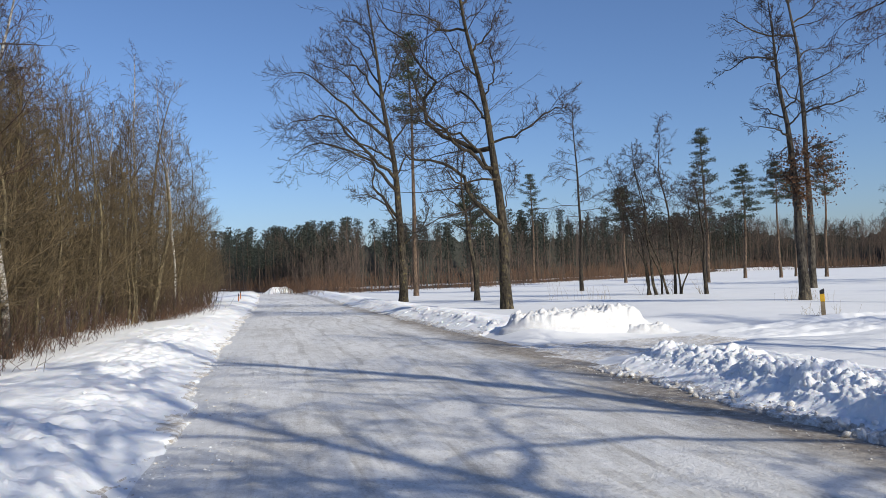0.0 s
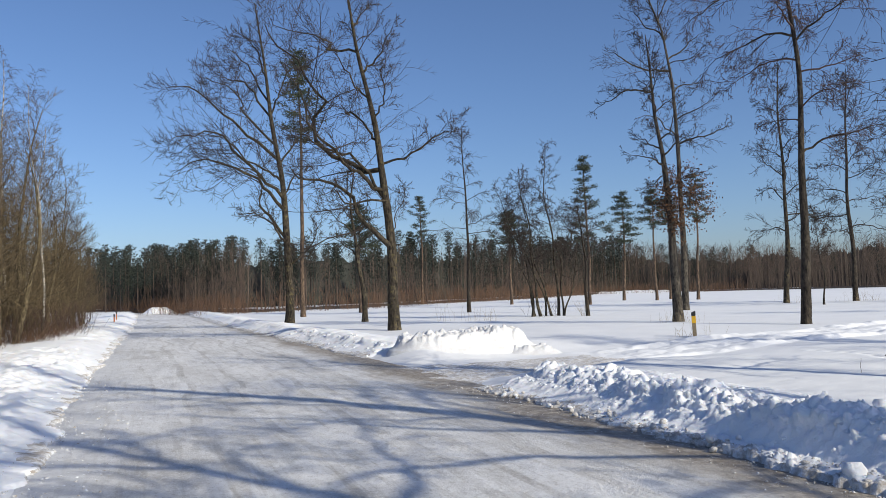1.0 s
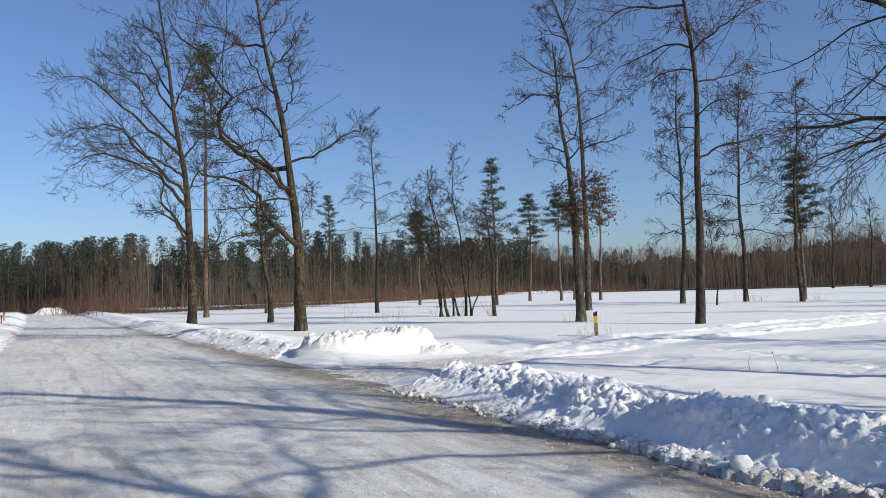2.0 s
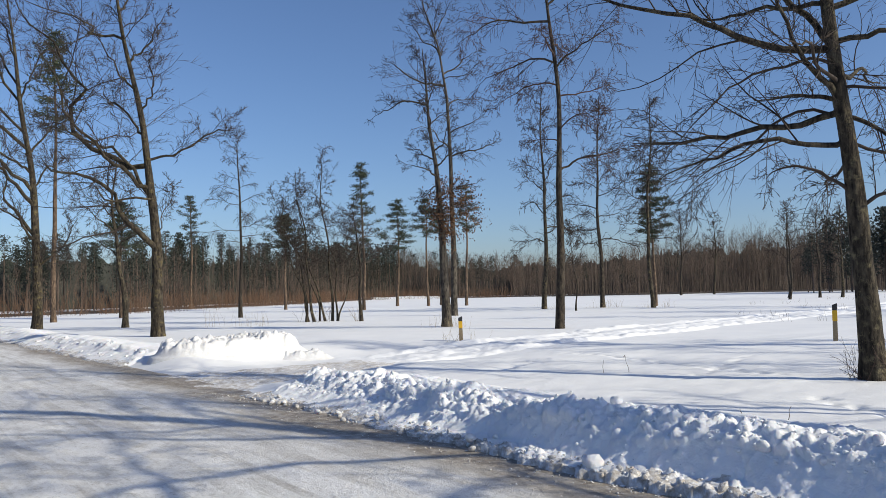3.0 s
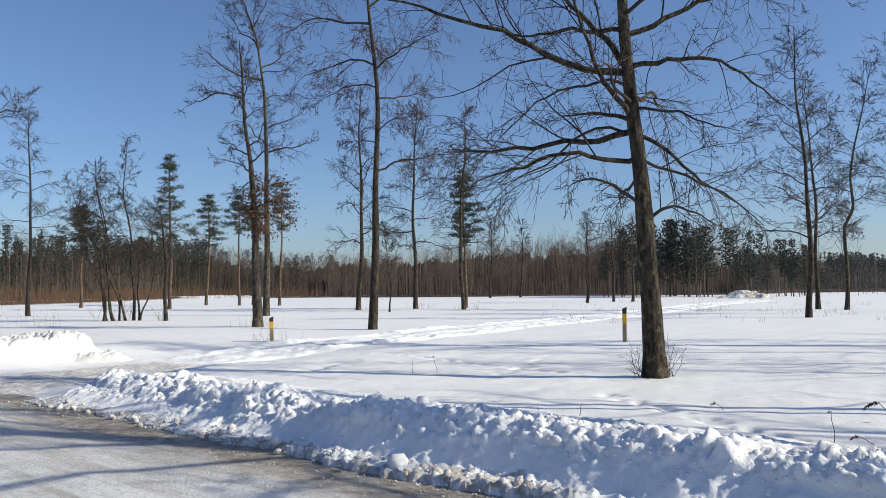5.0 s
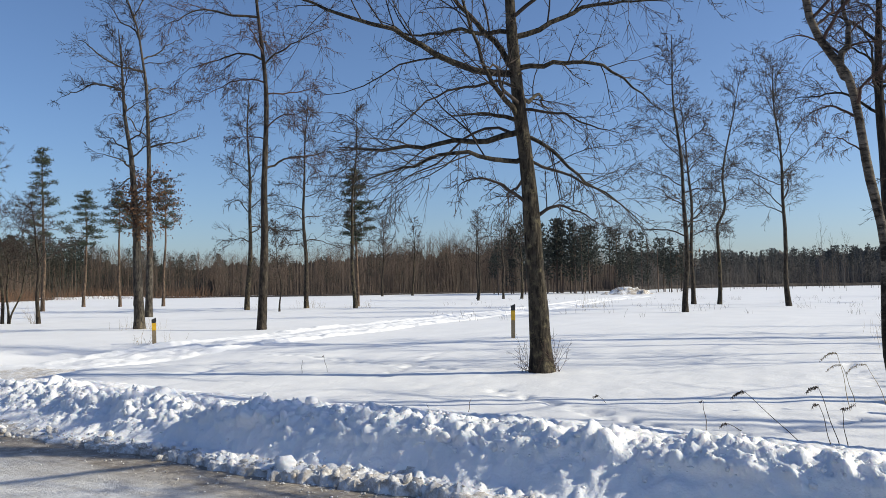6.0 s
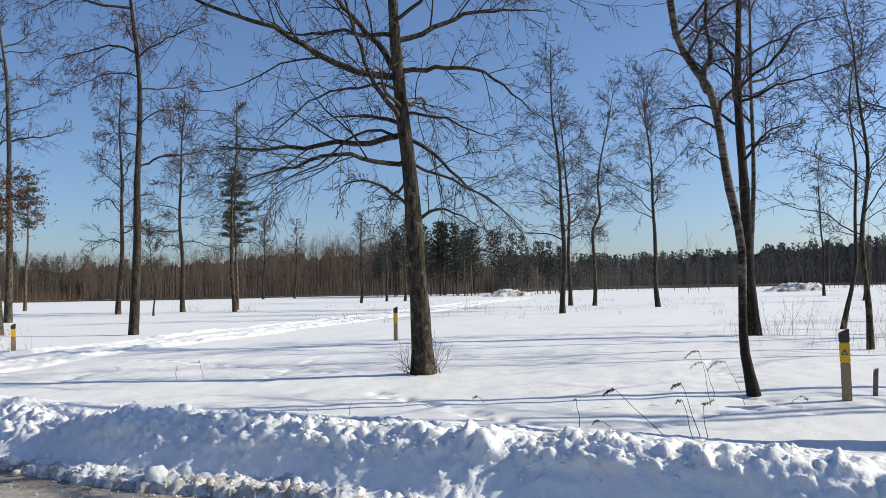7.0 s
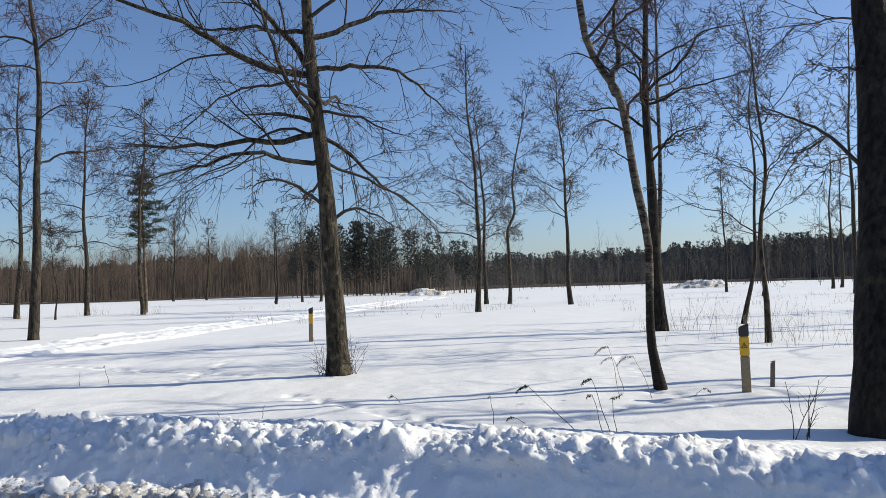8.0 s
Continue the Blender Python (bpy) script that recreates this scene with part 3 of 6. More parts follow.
heap("snow_mound", 3.25, 20.6, 2, 2.0, 1.0, 0.37, 0.033, 91, "bright bulldozed snow heap beside the field track", "snow heaps", 2.9, PACKED_SNOW, 0.6)
heap("snow_mound", 5.0, 19.85, -14, 1.0, 0.5, 0.17, 0.03, 92, "rough lumps of snow fallen beside the bulldozed heap", "snow heaps", 2.2, PACKED_SNOW, 0.2, 1.4)
heap("snow_mound", 59.5, 155.0, -20, 15.0, 4.0, 0.55, 0.5, 95, "distant low snow mound before the woods", "snow heaps")
heap("snow_mound", 118.2, 28.6, -76, 5.6, 3.2, 1.15, 0.22, 97, "distant snow-covered mound with dark patches", "snow heaps", material=EARTHY_SNOW, rough=2.0)
heap("snow_mound", 96.5, 61.7, -57, 4.2, 2.8, 0.95, 0.2, 99, "distant rough snow mound at the track's end", "snow heaps", material=EARTHY_SNOW, rough=2.0)
heap("snow_mound", -21.0, 103.0, 10, 2.5, 2.0, 0.9, 0.3, 93, "snow heap at the far bend of the road", "snow heaps")


def field_track():
    """The beaten track over the field: two rough wheel ruts with crumbled shoulders."""
    pts = np.array(TRACK)
    seg = np.hypot(*np.diff(pts, axis=0).T)
    cum = np.concatenate([[0], np.cumsum(seg)])
    al = np.concatenate([np.arange(3.0, 30, 0.09), 30 + 0.09 * np.cumsum(1.02 ** np.arange(0, 135))])
    al = al[al < cum[-1] - 1]
    kernel = np.ones(25) / 25
    cx, cy = np.interp(al, cum, pts[:, 0]), np.interp(al, cum, pts[:, 1])
    cx, cy = (np.convolve(np.pad(c, 12, mode="edge"), kernel, "valid") for c in (cx, cy))
    tx, ty = np.gradient(cx), np.gradient(cy)
    ln = np.hypot(tx, ty)
    nx, ny = -ty / ln, tx / ln
    w = np.linspace(-1.7, 1.7, 42)
    A, W = np.meshgrid(al, w, indexing="ij")
    X, Y = cx[:, None] + nx[:, None] * W, cy[:, None] + ny[:, None] * W
    wob = 0.18 * vnoise(A * 0.35, 0.2, 0.3, 131)
    rut = np.exp(-((np.abs(W + wob) - 0.72) / 0.26) ** 2)
    ridge = np.exp(-((np.abs(W + wob) - 1.2) / 0.24) ** 2) + 0.7 * np.exp(-((W + wob) / 0.25) ** 2)
    rough = lumps(X * 3.4, Y * 3.4, 0.3, 133) - 0.7
    fine = lumps(X * 6.5, Y * 6.5, 0.3, 134) - 0.7
    fade = smooth(3.0, 5.5, A) * (1 - smooth(1.35, 1.7, np.abs(W)))
    Z = ground_z(X, Y) - 0.02 + fade * (0.035 + 0.07 * ridge * (0.7 + 0.5 * vnoise(A * 0.8, W, 0.1, 135)) - 0.03 * rut + 0.02 * fbm(X * 2.2, Y * 2.2, 0.2, 137, 2) + 0.07 * rough + 0.055 * fine)
    return tagged(new("snow_track", grid_mesh("snow_track", X, Y, Z, TRACK_SNOW)), "rutted track of churned bright snow over the field", "track", kind="structure")


field_track()


def track_mouth():
    """Where the track leaves the road: trodden grey snow with grit, ragged at its edges."""
    ax, ay = to_xy(2.6, 15.6)
    bx, by = 7.6, 18.5
    ln = math.hypot(bx - ax, by - ay)
    tx, ty = (bx - ax) / ln, (by - ay) / ln
    A, W = np.meshgrid(np.linspace(-0.3, ln, 70), np.linspace(-2.6, 2.6, 66), indexing="ij")
    W = W * (1 - 0.35 * smooth(0.5, 3.5, A))
    X, Y = ax + tx * A - ty * W, ay + ty * A + tx * W
    half = 2.3 * (1 - 0.35 * smooth(0.5, 3.5, A)) + 0.4 * fbm(X * 0.9, Y * 0.9, 0.2, 141, 3)
    inside = (1 - smooth(half - 0.5, half, np.abs(W))) * (1 - smooth(ln - 2.5, ln, A + 0.8 * fbm(X, Y, 0.5, 143, 2))) * smooth(-0.1, 1.6, A + 0.7 * fbm(X * 1.5, Y * 1.5, 0.5, 147, 3))
    Z = np.maximum(ground_z(X, Y), 0.0) - 0.05 + inside * 0.075 + 0.02 * fbm(X * 3, Y * 3, 0.2, 145, 3)
    return tagged(new("track_mouth", grid_mesh("track_mouth", X, Y, Z, GRITTY_ICE)), "trodden gritty snow where the field track meets the road", "track", kind="structure")


track_mouth()


def chunk(rng, points=13):
    """A broken lump about one metre across, worn round."""
    k = np.arange(points) + 0.5
    a, z = k * 2.39996 + rng.random() * 6.28, 1 - 2 * k / points
    r = np.sqrt(1 - z * z)
    P = np.stack([r * np.cos(a), r * np.sin(a), z], -1) + 0.16 * rng.normal(size=(points, 3))
    bm = bmesh.new()
    for p in unit(P) * (0.40 + 0.14 * rng.random((points, 1))) * np.array([1.1, 0.9, 0.8]):
        bm.verts.new(p)
    hull = bmesh.ops.convex_hull(bm, input=bm.verts)
    bmesh.ops.delete(bm, geom=[g for g in hull["geom_interior"] if isinstance(g, bmesh.types.BMVert)], context="VERTS")
    bmesh.ops.recalc_face_normals(bm, faces=bm.faces)
    return bm


def clod_mesh(name, seed, material):
    bm = chunk(np.random.default_rng(seed + 40), 24)
    me = bpy.data.meshes.new(name)
    for f in bm.faces:
        f.smooth = True
    bm.to_mesh(me)
    bm.free()
    me.materials.append(material)
    return me


CLEAN = [clod_mesh("clod", i, BANK_SNOW) for i in range(5)]
GRITTY = [clod_mesh("clod", i + 9, DIRTY_SNOW) for i in range(4)]


def surface(ob, side=1):
    """Points of a bank with their offset from the road's edge."""
    v = np.empty(len(ob.data.vertices) * 3, np.float32)
    ob.data.vertices.foreach_get("co", v)
    v = v.reshape(-1, 3).astype(float)
    q, s = to_qs(v[:, 0], v[:, 1])
    return v, q * side - half_width(s), s


NEAR_V, NEAR_O, NEAR_S = surface(near_bank)
LEFT_V, LEFT_O, LEFT_S = surface(left_bank, -1)


def on_bank(rng, o0, o1, s0, s1, n, left=False):
    V, O, S = (LEFT_V, LEFT_O, LEFT_S) if left else (NEAR_V, NEAR_O, NEAR_S)
    idx = np.nonzero((O > o0) & (O < o1) & (S > s0) & (S < s1))[0]
    return V[rng.choice(idx, n)]


rng = np.random.default_rng(5)
for i in range(297):
    if i < 150:
        size, pool = 0.03 + 0.08 * rng.random() ** 2.5, (GRITTY if rng.random() < 0.75 else CLEAN)
        x, y, z = on_bank(rng, -0.15, 0.2, 0.5, 12.8, 1)[0]
    else:
        size, pool = 0.04 + 0.08 * rng.random() ** 3.5, CLEAN
        x, y, z = on_bank(rng, 0.5, 0.95, 0.5, 12.8, 1)[0]
        z -= 0.35 * size
    c = new("clod", pool[rng.integers(len(pool))])
    c.parent = near_bank
    c.matrix_basis = pose(x, y, max(z, 0.02) + 0.2 * size, rng.integers(360), rng.integers(40), rng.integers(360)) @ Matrix.Diagonal((*(size * (0.65 + 0.6 * rng.random(3))), 1))


for host, side, n, lo, hi, o0, o1 in ((left_bank, -1, 70, 0.05, 0.17, 0.1, 2.2), (far_bank, 1, 120, 0.06, 0.2, 0.2, 1.0)):
    V, O, S = surface(host, side)
    near = np.nonzero((O > o0) & (O < o1) & (S > 5) & (S < 34))[0]
    for k in rng.choice(near, n):
        size = lo + (hi - lo) * rng.random() ** 2.5
        c = new("clod", CLEAN[rng.integers(5)])
        c.parent = host
        c.matrix_basis = pose(V[k, 0], V[k, 1], V[k, 2] - 0.25 * size, rng.integers(360), rng.integers(40), rng.integers(360)) @ Matrix.Scale(size, 4)


def crumbs(label, n, s0, s1, o0, o1, lo, hi, material, seed, side=1, soft=True, sink=-0.12, flat=False):
    """Small broken lumps, too many to count, strewn along the bank."""
    rng = np.random.default_rng(seed)
    base = []
    for i in range(5):
        bm = chunk(rng, 12)
        bmesh.ops.triangulate(bm, faces=bm.faces)
        bm.verts.index_update()
        base.append((np.array([v.co[:] for v in bm.verts]), np.array([[v.index for v in f.verts] for f in bm.faces])))
        bm.free()
    pairs = []
    if flat:
        s = s0 + (s1 - s0) * rng.random(n)
        x, y = to_xy(side * (half_width(s) + o0 + (o1 - o0) * rng.random(n) ** 1.8), s)
        P = np.stack([x, y, np.full(n, 0.02)], -1)
    else:
        P = on_bank(rng, o0, o1, s0, s1, n, side < 0)
    for i in range(n):
        size = lo + (hi - lo) * rng.random() ** 2.5
        V, F = base[i % 5]
        a = rng.random() * 6.28
        turn = np.array([[math.cos(a), math.sin(a), 0], [-math.sin(a), math.cos(a), 0], [0, 0, 0.8]])
        turn = turn * (0.6 + 0.7 * rng.random((3, 1)))
        pairs.append((V @ turn * size + P[i] * np.array([1, 1, P[i, 2] > 0]) + np.array([0, 0, sink * size]), F))
    v, f = joined(pairs)
    return tagged(new("snow_crumbs", mesh_np("snow_crumbs", v, f, material, soft)), label, "snow crumbs", kind="stuff")


crumbs("gritty crumbled snow along the bank's foot", 2600, 0.5, 13.0, -0.24, 0.2, 0.012, 0.06, DIRTY_SNOW, 3)
crumbs("clean white crumbs fallen to the bank's foot", 700, 0.5, 13.0, -0.1, 0.4, 0.012, 0.06, BANK_SNOW, 11)
crumbs("broken white lumps along the bank's crest", 1300, 0.5, 13.0, 0.56, 0.9, 0.015, 0.07, BANK_SNOW, 4)
crumbs("loose snow crumbs behind the bank's crest", 420, 0.5, 13.0, 0.95, 1.9, 0.012, 0.06, BANK_SNOW, 7)
crumbs("small dirty ice crumbs along the thicket side", 500, 4.0, 22.0, -0.5, 0.25, 0.012, 0.05, DIRTY_SNOW, 6, -1)
crumbs("white ice crumbs strewn over the road's edge", 260, 3.5, 20.0, 0.1, -1.1, 0.01, 0.04, BANK_SNOW, 8, -1, flat=True)
crumbs("dirty ice crumbs along the trodden bank's foot", 900, 3.5, 20.0, 0.15, -0.9, 0.008, 0.05, DIRTY_SNOW, 10, -1, flat=True)
crumbs("grey ice crumbs strewn over the road's edge", 850, 2.0, 14.0, -0.12, -0.95, 0.008, 0.032, DIRTY_SNOW, 9, 1, flat=True)
# the two larger blocks at the bank's foot and one on its crest
for x, y, z, size in ((4.14, 6.045, 0.1, 0.25), (3.735, 7.67, 0.115, 0.14), (5.06, 6.94, 0.48, 0.17)):
    c = new("clod", CLEAN[int(size * 100) % 5])
    c.parent = near_bank
    c.matrix_basis = pose(x, y, z, 20, 10, 50) @ Matrix.Scale(size, 4)


# ---- trees ----
def trunk_line(rng, H, lean, bow, wob, K=36):
    t = np.linspace(0, 1, K + 1)
    ph = rng.random(6) * 6.28
    x = lean * t + bow * 4 * t * (1 - t) + wob * (np.sin(t * 7 + ph[0]) - np.sin(ph[0])) + 0.4 * wob * (np.sin(t * 17 + ph[1]) - np.sin(ph[1]))
    y = wob * (np.sin(t * 6 + ph[2]) - np.sin(ph[2])) + 0.4 * wob * (np.sin(t * 15 + ph[3]) - np.sin(ph[3]))
    return np.stack([x, y, -0.25 + (H + 0.25) * t], -1)


def trunk_mesh(rng, P, R, material, sides=14, knots=0.09):
    V, F = tubes(P[None], R[None], sides)
    n = len(P)
    V = V.reshape(n, sides, 3)
    seed = int(rng.integers(1000))
    k = 1 + knots * fbm(V[..., 0] * 6, V[..., 1] * 6, V[..., 2] * 1.6, seed, 2)
    k = k + 0.5 * knots * np.maximum(0, vnoise(V[..., 0] * 3, V[..., 1] * 3, V[..., 2] * 1.1, seed + 9)) * 2
    flare = 1 + 0.32 * np.exp(-np.maximum(V[..., 2], 0) / 0.24) * (0.75 + 0.5 * vnoise(V[..., 0] * 9, V[..., 1] * 9, 0.0, seed + 4))
    V = P[:, None] + (V - P[:, None]) * (k * flare)[..., None]
    return mesh_np("trunk", V, F, material)


def limb_line(rng, start, d, sag, wob, K=14):
    t = np.linspace(0, 1, K + 1)[:, None]
    ln = float(np.linalg.norm(d))
    P = start + np.array(d) * t + np.array([0, 0, sag]) * 4 * t * (1 - t)
    ph, am = rng.random((2, 3)) * 6.28, rng.normal(size=(2, 3))
    off = am[0] * (np.sin(t * 4.5 + ph[0]) - np.sin(ph[0])) * 0.030 + am[1] * (np.sin(t * 11 + ph[1]) - np.sin(ph[1])) * 0.014
    kink = np.cumsum(rng.normal(size=(K + 1, 3)), 0) * 0.012
    off = off + kink - kink[0]
    return P + (off - t * off[-1]) * wob * 2 * ln


def auto_limbs(rng, n, h0, h1, length, rise, r, flat=0.0):
    """n limbs between two heights: length and rise (degrees) as (lowest, topmost)."""
    out, az = [], rng.random() * 6.28
    for i in range(n):
        f = (i + 0.8 * rng.random()) / n
        az += 2.4 + 0.5 * rng.normal()
        ln = (length[0] + (length[1] - length[0]) * f) * (0.65 + 0.6 * rng.random())
        el = radians(rise[0] + (rise[1] - rise[0]) * f + 9 * rng.normal())
        dx, dy, dz = ln * math.cos(el) * math.cos(az), ln * math.cos(el) * math.sin(az) * (1 - flat), ln * math.sin(el)
        out.append((h0 + (h1 - h0) * f, dx, dy, dz, 0.10 * ln * rng.normal() * 0.5 + 0.05 * ln, r * (1 - 0.55 * f)))
    return out


def tree(kind, x, y, H, r, lean, bow, limbs, label, category, group="", bark=None, twig=None, seed=1, wob=0.05,
         shoots=((8, 0.46), (6, 0.46), (4, 0.52)), pull=(0.0, 0.0, 0.15), fine=0.005, top=0.12, turn=None, gnarl=0.13, limb_wob=0.5, splay=(28, 62), bends=(), girth=()):
    """A bare tree: trunk, each limb, and its twigs. limbs: height, reach to the side, reach in depth, rise, arch, radius."""
    rng = np.random.default_rng(seed)
    az = math.degrees(math.atan2(x, y)) if turn is None else turn
    root = tagged(new(kind), label, category, group)
    root.matrix_world = pose(x, y, floor_at(x, y), 0, 0, -az)
    P = trunk_line(rng, H, lean, bow, wob)
    if bends:
        P[:, 0] += np.interp(P[:, 2], [b[0] for b in bends], [b[1] for b in bends])
    t = np.linspace(0, 1, len(P))
    R = r * (1 - (1 - top) * t ** 0.85)
    if girth:
        R = np.interp(P[:, 2], [g[0] for g in girth], [g[1] for g in girth])
    child("trunk", trunk_mesh(rng, P, R, bark, 16 if H > 3 and r > 0.12 else 8), root)
    LP, LR = [], []
    for h, dx, dy, dz, arch, lr in limbs:
        lr = lr * 0.85
        i = np.interp(h, P[:, 2], np.arange(len(P)))
        start = np.array([np.interp(i, np.arange(len(P)), P[:, a]) for a in range(3)])
        Q = limb_line(rng, start, (dx, dy, dz), arch, limb_wob)
        LP.append(Q)
        LR.append(lr * (1 - np.linspace(0, 1, len(Q))) ** 0.8 * 0.9 + 0.1 * lr)
        v, f = tubes(Q[None], LR[-1][None], 7 if lr > 0.03 else 5)
        child("limb", mesh_np("limb", v, f, bark if lr > 0.035 else twig), root)
    k = len(LP[0])
    ti = np.linspace(len(P) * 0.72, len(P) - 1, k)
    LP.append(np.stack([np.interp(ti, np.arange(len(P)), P[:, a]) for a in range(3)], -1))
    LR.append(np.interp(ti, np.arange(len(P)), R))
    A, B = np.stack(LP), np.stack(LR)
    pairs = []
    for lev, (m, ln) in enumerate(shoots):
        first = lev == 0
        A, B = sprout(rng, A, B, m, (0.18 if first else 0.12, 1.0), splay, (ln * 0.5, ln * 1.35), ((7, 4, 2) if fine < 0.0042 else (6, 4, 1) if fine < 0.0075 else (6, 3, 1))[min(lev, 2)], pull, gnarl, 0.36 if first else 0.5, fine, 0.3, 0.22 if lev < 2 else 0.35)
        pairs.append(spikes(A, B * 1.25) if A.shape[1] == 2 else tubes(A, B, 4 if first and fine < 0.009 else 3))
    v, f = joined(pairs)
    tw = child("crown", mesh_np("crown", v, f, twig), root)
    tw["kind"] = "stuff"
    return root, (A, B)


# the large alder beside the second post: every main limb by hand
BIG = (
    (4.95, -4.3, -0.4, 1.6, 0.05, 0.075), (5.0, -1.9, 0.8, 2.6, 0.0, 0.07), (4.1, -1.15, -0.9, 2.9, -0.5, 0.06),
    (4.7, -2.4, -1.0, -1.3, 0.55, 0.035), (4.14, -1.15, -0.5, 0.05, 0.02, 0.05), (3.97, -3.3, 0.5, -0.05, -0.02, 0.065),
    (3.9, -2.6, 1.1, -0.9, 0.35, 0.035), (3.54, -2.75, -0.6, -0.5, 0.02, 0.055), (2.66, -1.2, -0.3, 0.35, 0.25, 0.04),
    (5.58, 2.6, 0.4, 0.6, 0.2, 0.06), (5.9, 3.2, -0.7, -0.1, 0.5, 0.04), (5.05, 2.4, 0.3, -0.75, 0.32, 0.055),
    (3.91, 2.0, 0.6, -1.5, 0.15, 0.045), (4.35, 1.6, -0.7, -0.6, 0.05, 0.035), (3.5, 1.7, 0.3, -0.95, 0.1, 0.035),
    (2.49, 1.15, 0.2, -0.1, 0.28, 0.04), (5.67, -2.6, 0.7, 0.75, -0.1, 0.05), (4.6, 0.6, 2.4, 0.3, 0.1, 0.05),
    (3.2, -0.4, 2.0, -0.3, 0.2, 0.04), (4.4, -0.5, -2.0, 0.2, 0.2, 0.04), (6.6, 2.6, 1.2, 1.6, 0.1, 0.06),
    (6.9, -2.8, -1.0, 1.8, 0.1, 0.06), (7.8, 1.8, -1.2, 1.9, 0.0, 0.05), (8.3, -1.7, 1.3, 1.9, 0.0, 0.05), (9.0, 1.2, 0.8, 1.6, 0.0, 0.04),
)
tree("alder", 10.57, 8.26, 11.0, 0.185, -0.75, 0.05, BIG, "large bare alder with long drooping limbs and mossy bark", "tree", "field trees",
     BARK_MOSS, TWIG, 11, 0.035, ((10, 0.54), (6, 0.5), (4, 0.5)), (0, 0, -0.10), 0.0046, gnarl=0.09, limb_wob=0.45, splay=(28, 62))

# the leaning oak by the snow heap
LEANING = (
    (6.1, -4.4, 0.6, 5.9, -0.55, 0.12), (5.3, -3.7, -0.9, 4.7, -0.6, 0.10), (3.1, -3.7, -0.4, 3.1, -0.55, 0.13), (4.86, -3.9, 0.7, 2.8, 0.5, 0.08),
    (6.3, 2.75, -0.2, 1.35, -0.1, 0.06), (9.8, 1.25, 0.3, 2.0, -0.2, 0.06), (10.6, -3.3, -0.4, 1.4, -0.2, 0.06), (4.65, -2.8, 0.3, 0.75, 0.5, 0.06),
    (3.6, 0.6, 0.1, 1.6, 0.5, 0.03), (7.2, -1.6, 1.5, 2.4, 0.0, 0.06), (8.0, 0.6, -1.6, 2.0, 0.0, 0.05), (8.8, -1.4, -1.2, 2.0, 0.0, 0.05), (11.6, 0.9, 0.6, 1.6, 0, 0.04),
)
tree("leaning_oak", 2.33, 30.2, 13.4, 0.235, -1.65, 0.25, LEANING, "leaning bare roadside oak with long one-sided limbs", "tree", "roadside trees",
     BARK_GREY, TWIG, 21, 0.09, ((12, 0.5), (8, 0.5), (6, 0.5)), (0, 0, 0.12), 0.0068, gnarl=0.15, limb_wob=1.0)

FLAGGED = (
    (4.1, -2.2, -0.3, 1.6, 0.3, 0.08), (4.4, -2.9, 0.6, 3.8, 0.0, 0.10), (5.9, -5.6, -0.5, 1.95, 0.95, 0.11), (6.5, -6.0, 0.5, 3.0, 1.0, 0.11),
    (8.6, -5.6, -0.4, 3.7, 0.4, 0.10), (10.5, -3.2, 0.5, 2.5, 1.1, 0.08), (11.7, -2.3, -0.5, 2.9, 0.6, 0.07), (2.9, 1.7, 0.2, 2.3, -0.2, 0.08),
    (9.4, -3.9, 1.0, 3.6, 0.6, 0.08), (7.4, -4.2, -1.4, 2.2, 0.8, 0.08), (8.2, 1.5, 0.6, 2.4, 0.2, 0.07), (11.0, 1.3, -0.5, 2.6, 0.2, 0.06), (13.0, -1.4, 0.5, 2.6, 0.2, 0.06), (6.8, 1.2, 1.2, 1.8, 0.1, 0.06),
)
tree("maple", -2.21, 43.0, 17.0, 0.25, -1.5, 0.3, FLAGGED, "tall bare roadside maple with limbs swept to one side", "tree", "roadside trees",
     BARK_GREY, TWIG, 31, 0.10, ((12, 0.44), (8, 0.5), (6, 0.5)), (0, 0, 0.25), 0.009, gnarl=0.14, limb_wob=0.8)

rng = np.random.default_rng(77)
tree("small_maple", 1.64, 40.6, 8.0, 0.15, -0.5, -0.2, auto_limbs(rng, 13, 3.2, 7.4, (2.6, 1.2), (20, 60), 0.05), "smaller bare mossy roadside tree", "tree", "roadside trees",
     BARK_MOSS, TWIG, 41, 0.10, ((7, 0.42), (6, 0.45), (4, 0.5)), (0, 0, -0.1), 0.010)
tree("slender_larch", 9.2, 54.0, 12.6, 0.14, -0.15, 0.05, auto_limbs(rng, 24, 4.2, 12.2, (3.0, 0.6), (-5, 45), 0.035), "slender bare tree with short level branches", "tree", "field trees",
     BARK_DARK, TWIG, 42, 0.05, ((10, 0.5), (7, 0.45)), (0, 0, -0.45), 0.010, gnarl=0.07, limb_wob=0.3)
tree("young_alder", 12.47, 38.4, 5.8, 0.10, -0.35, 0.05, auto_limbs(rng, 12, 2.4, 5.4, (2.2, 1.0), (15, 55), 0.035), "thin dark crooked young tree", "tree", "field trees",
     BARK_DARK, TWIG_DARK, 43, 0.06, ((7, 0.42), (6, 0.45), (3, 0.5)), (0, 0, 0.0), 0.009)
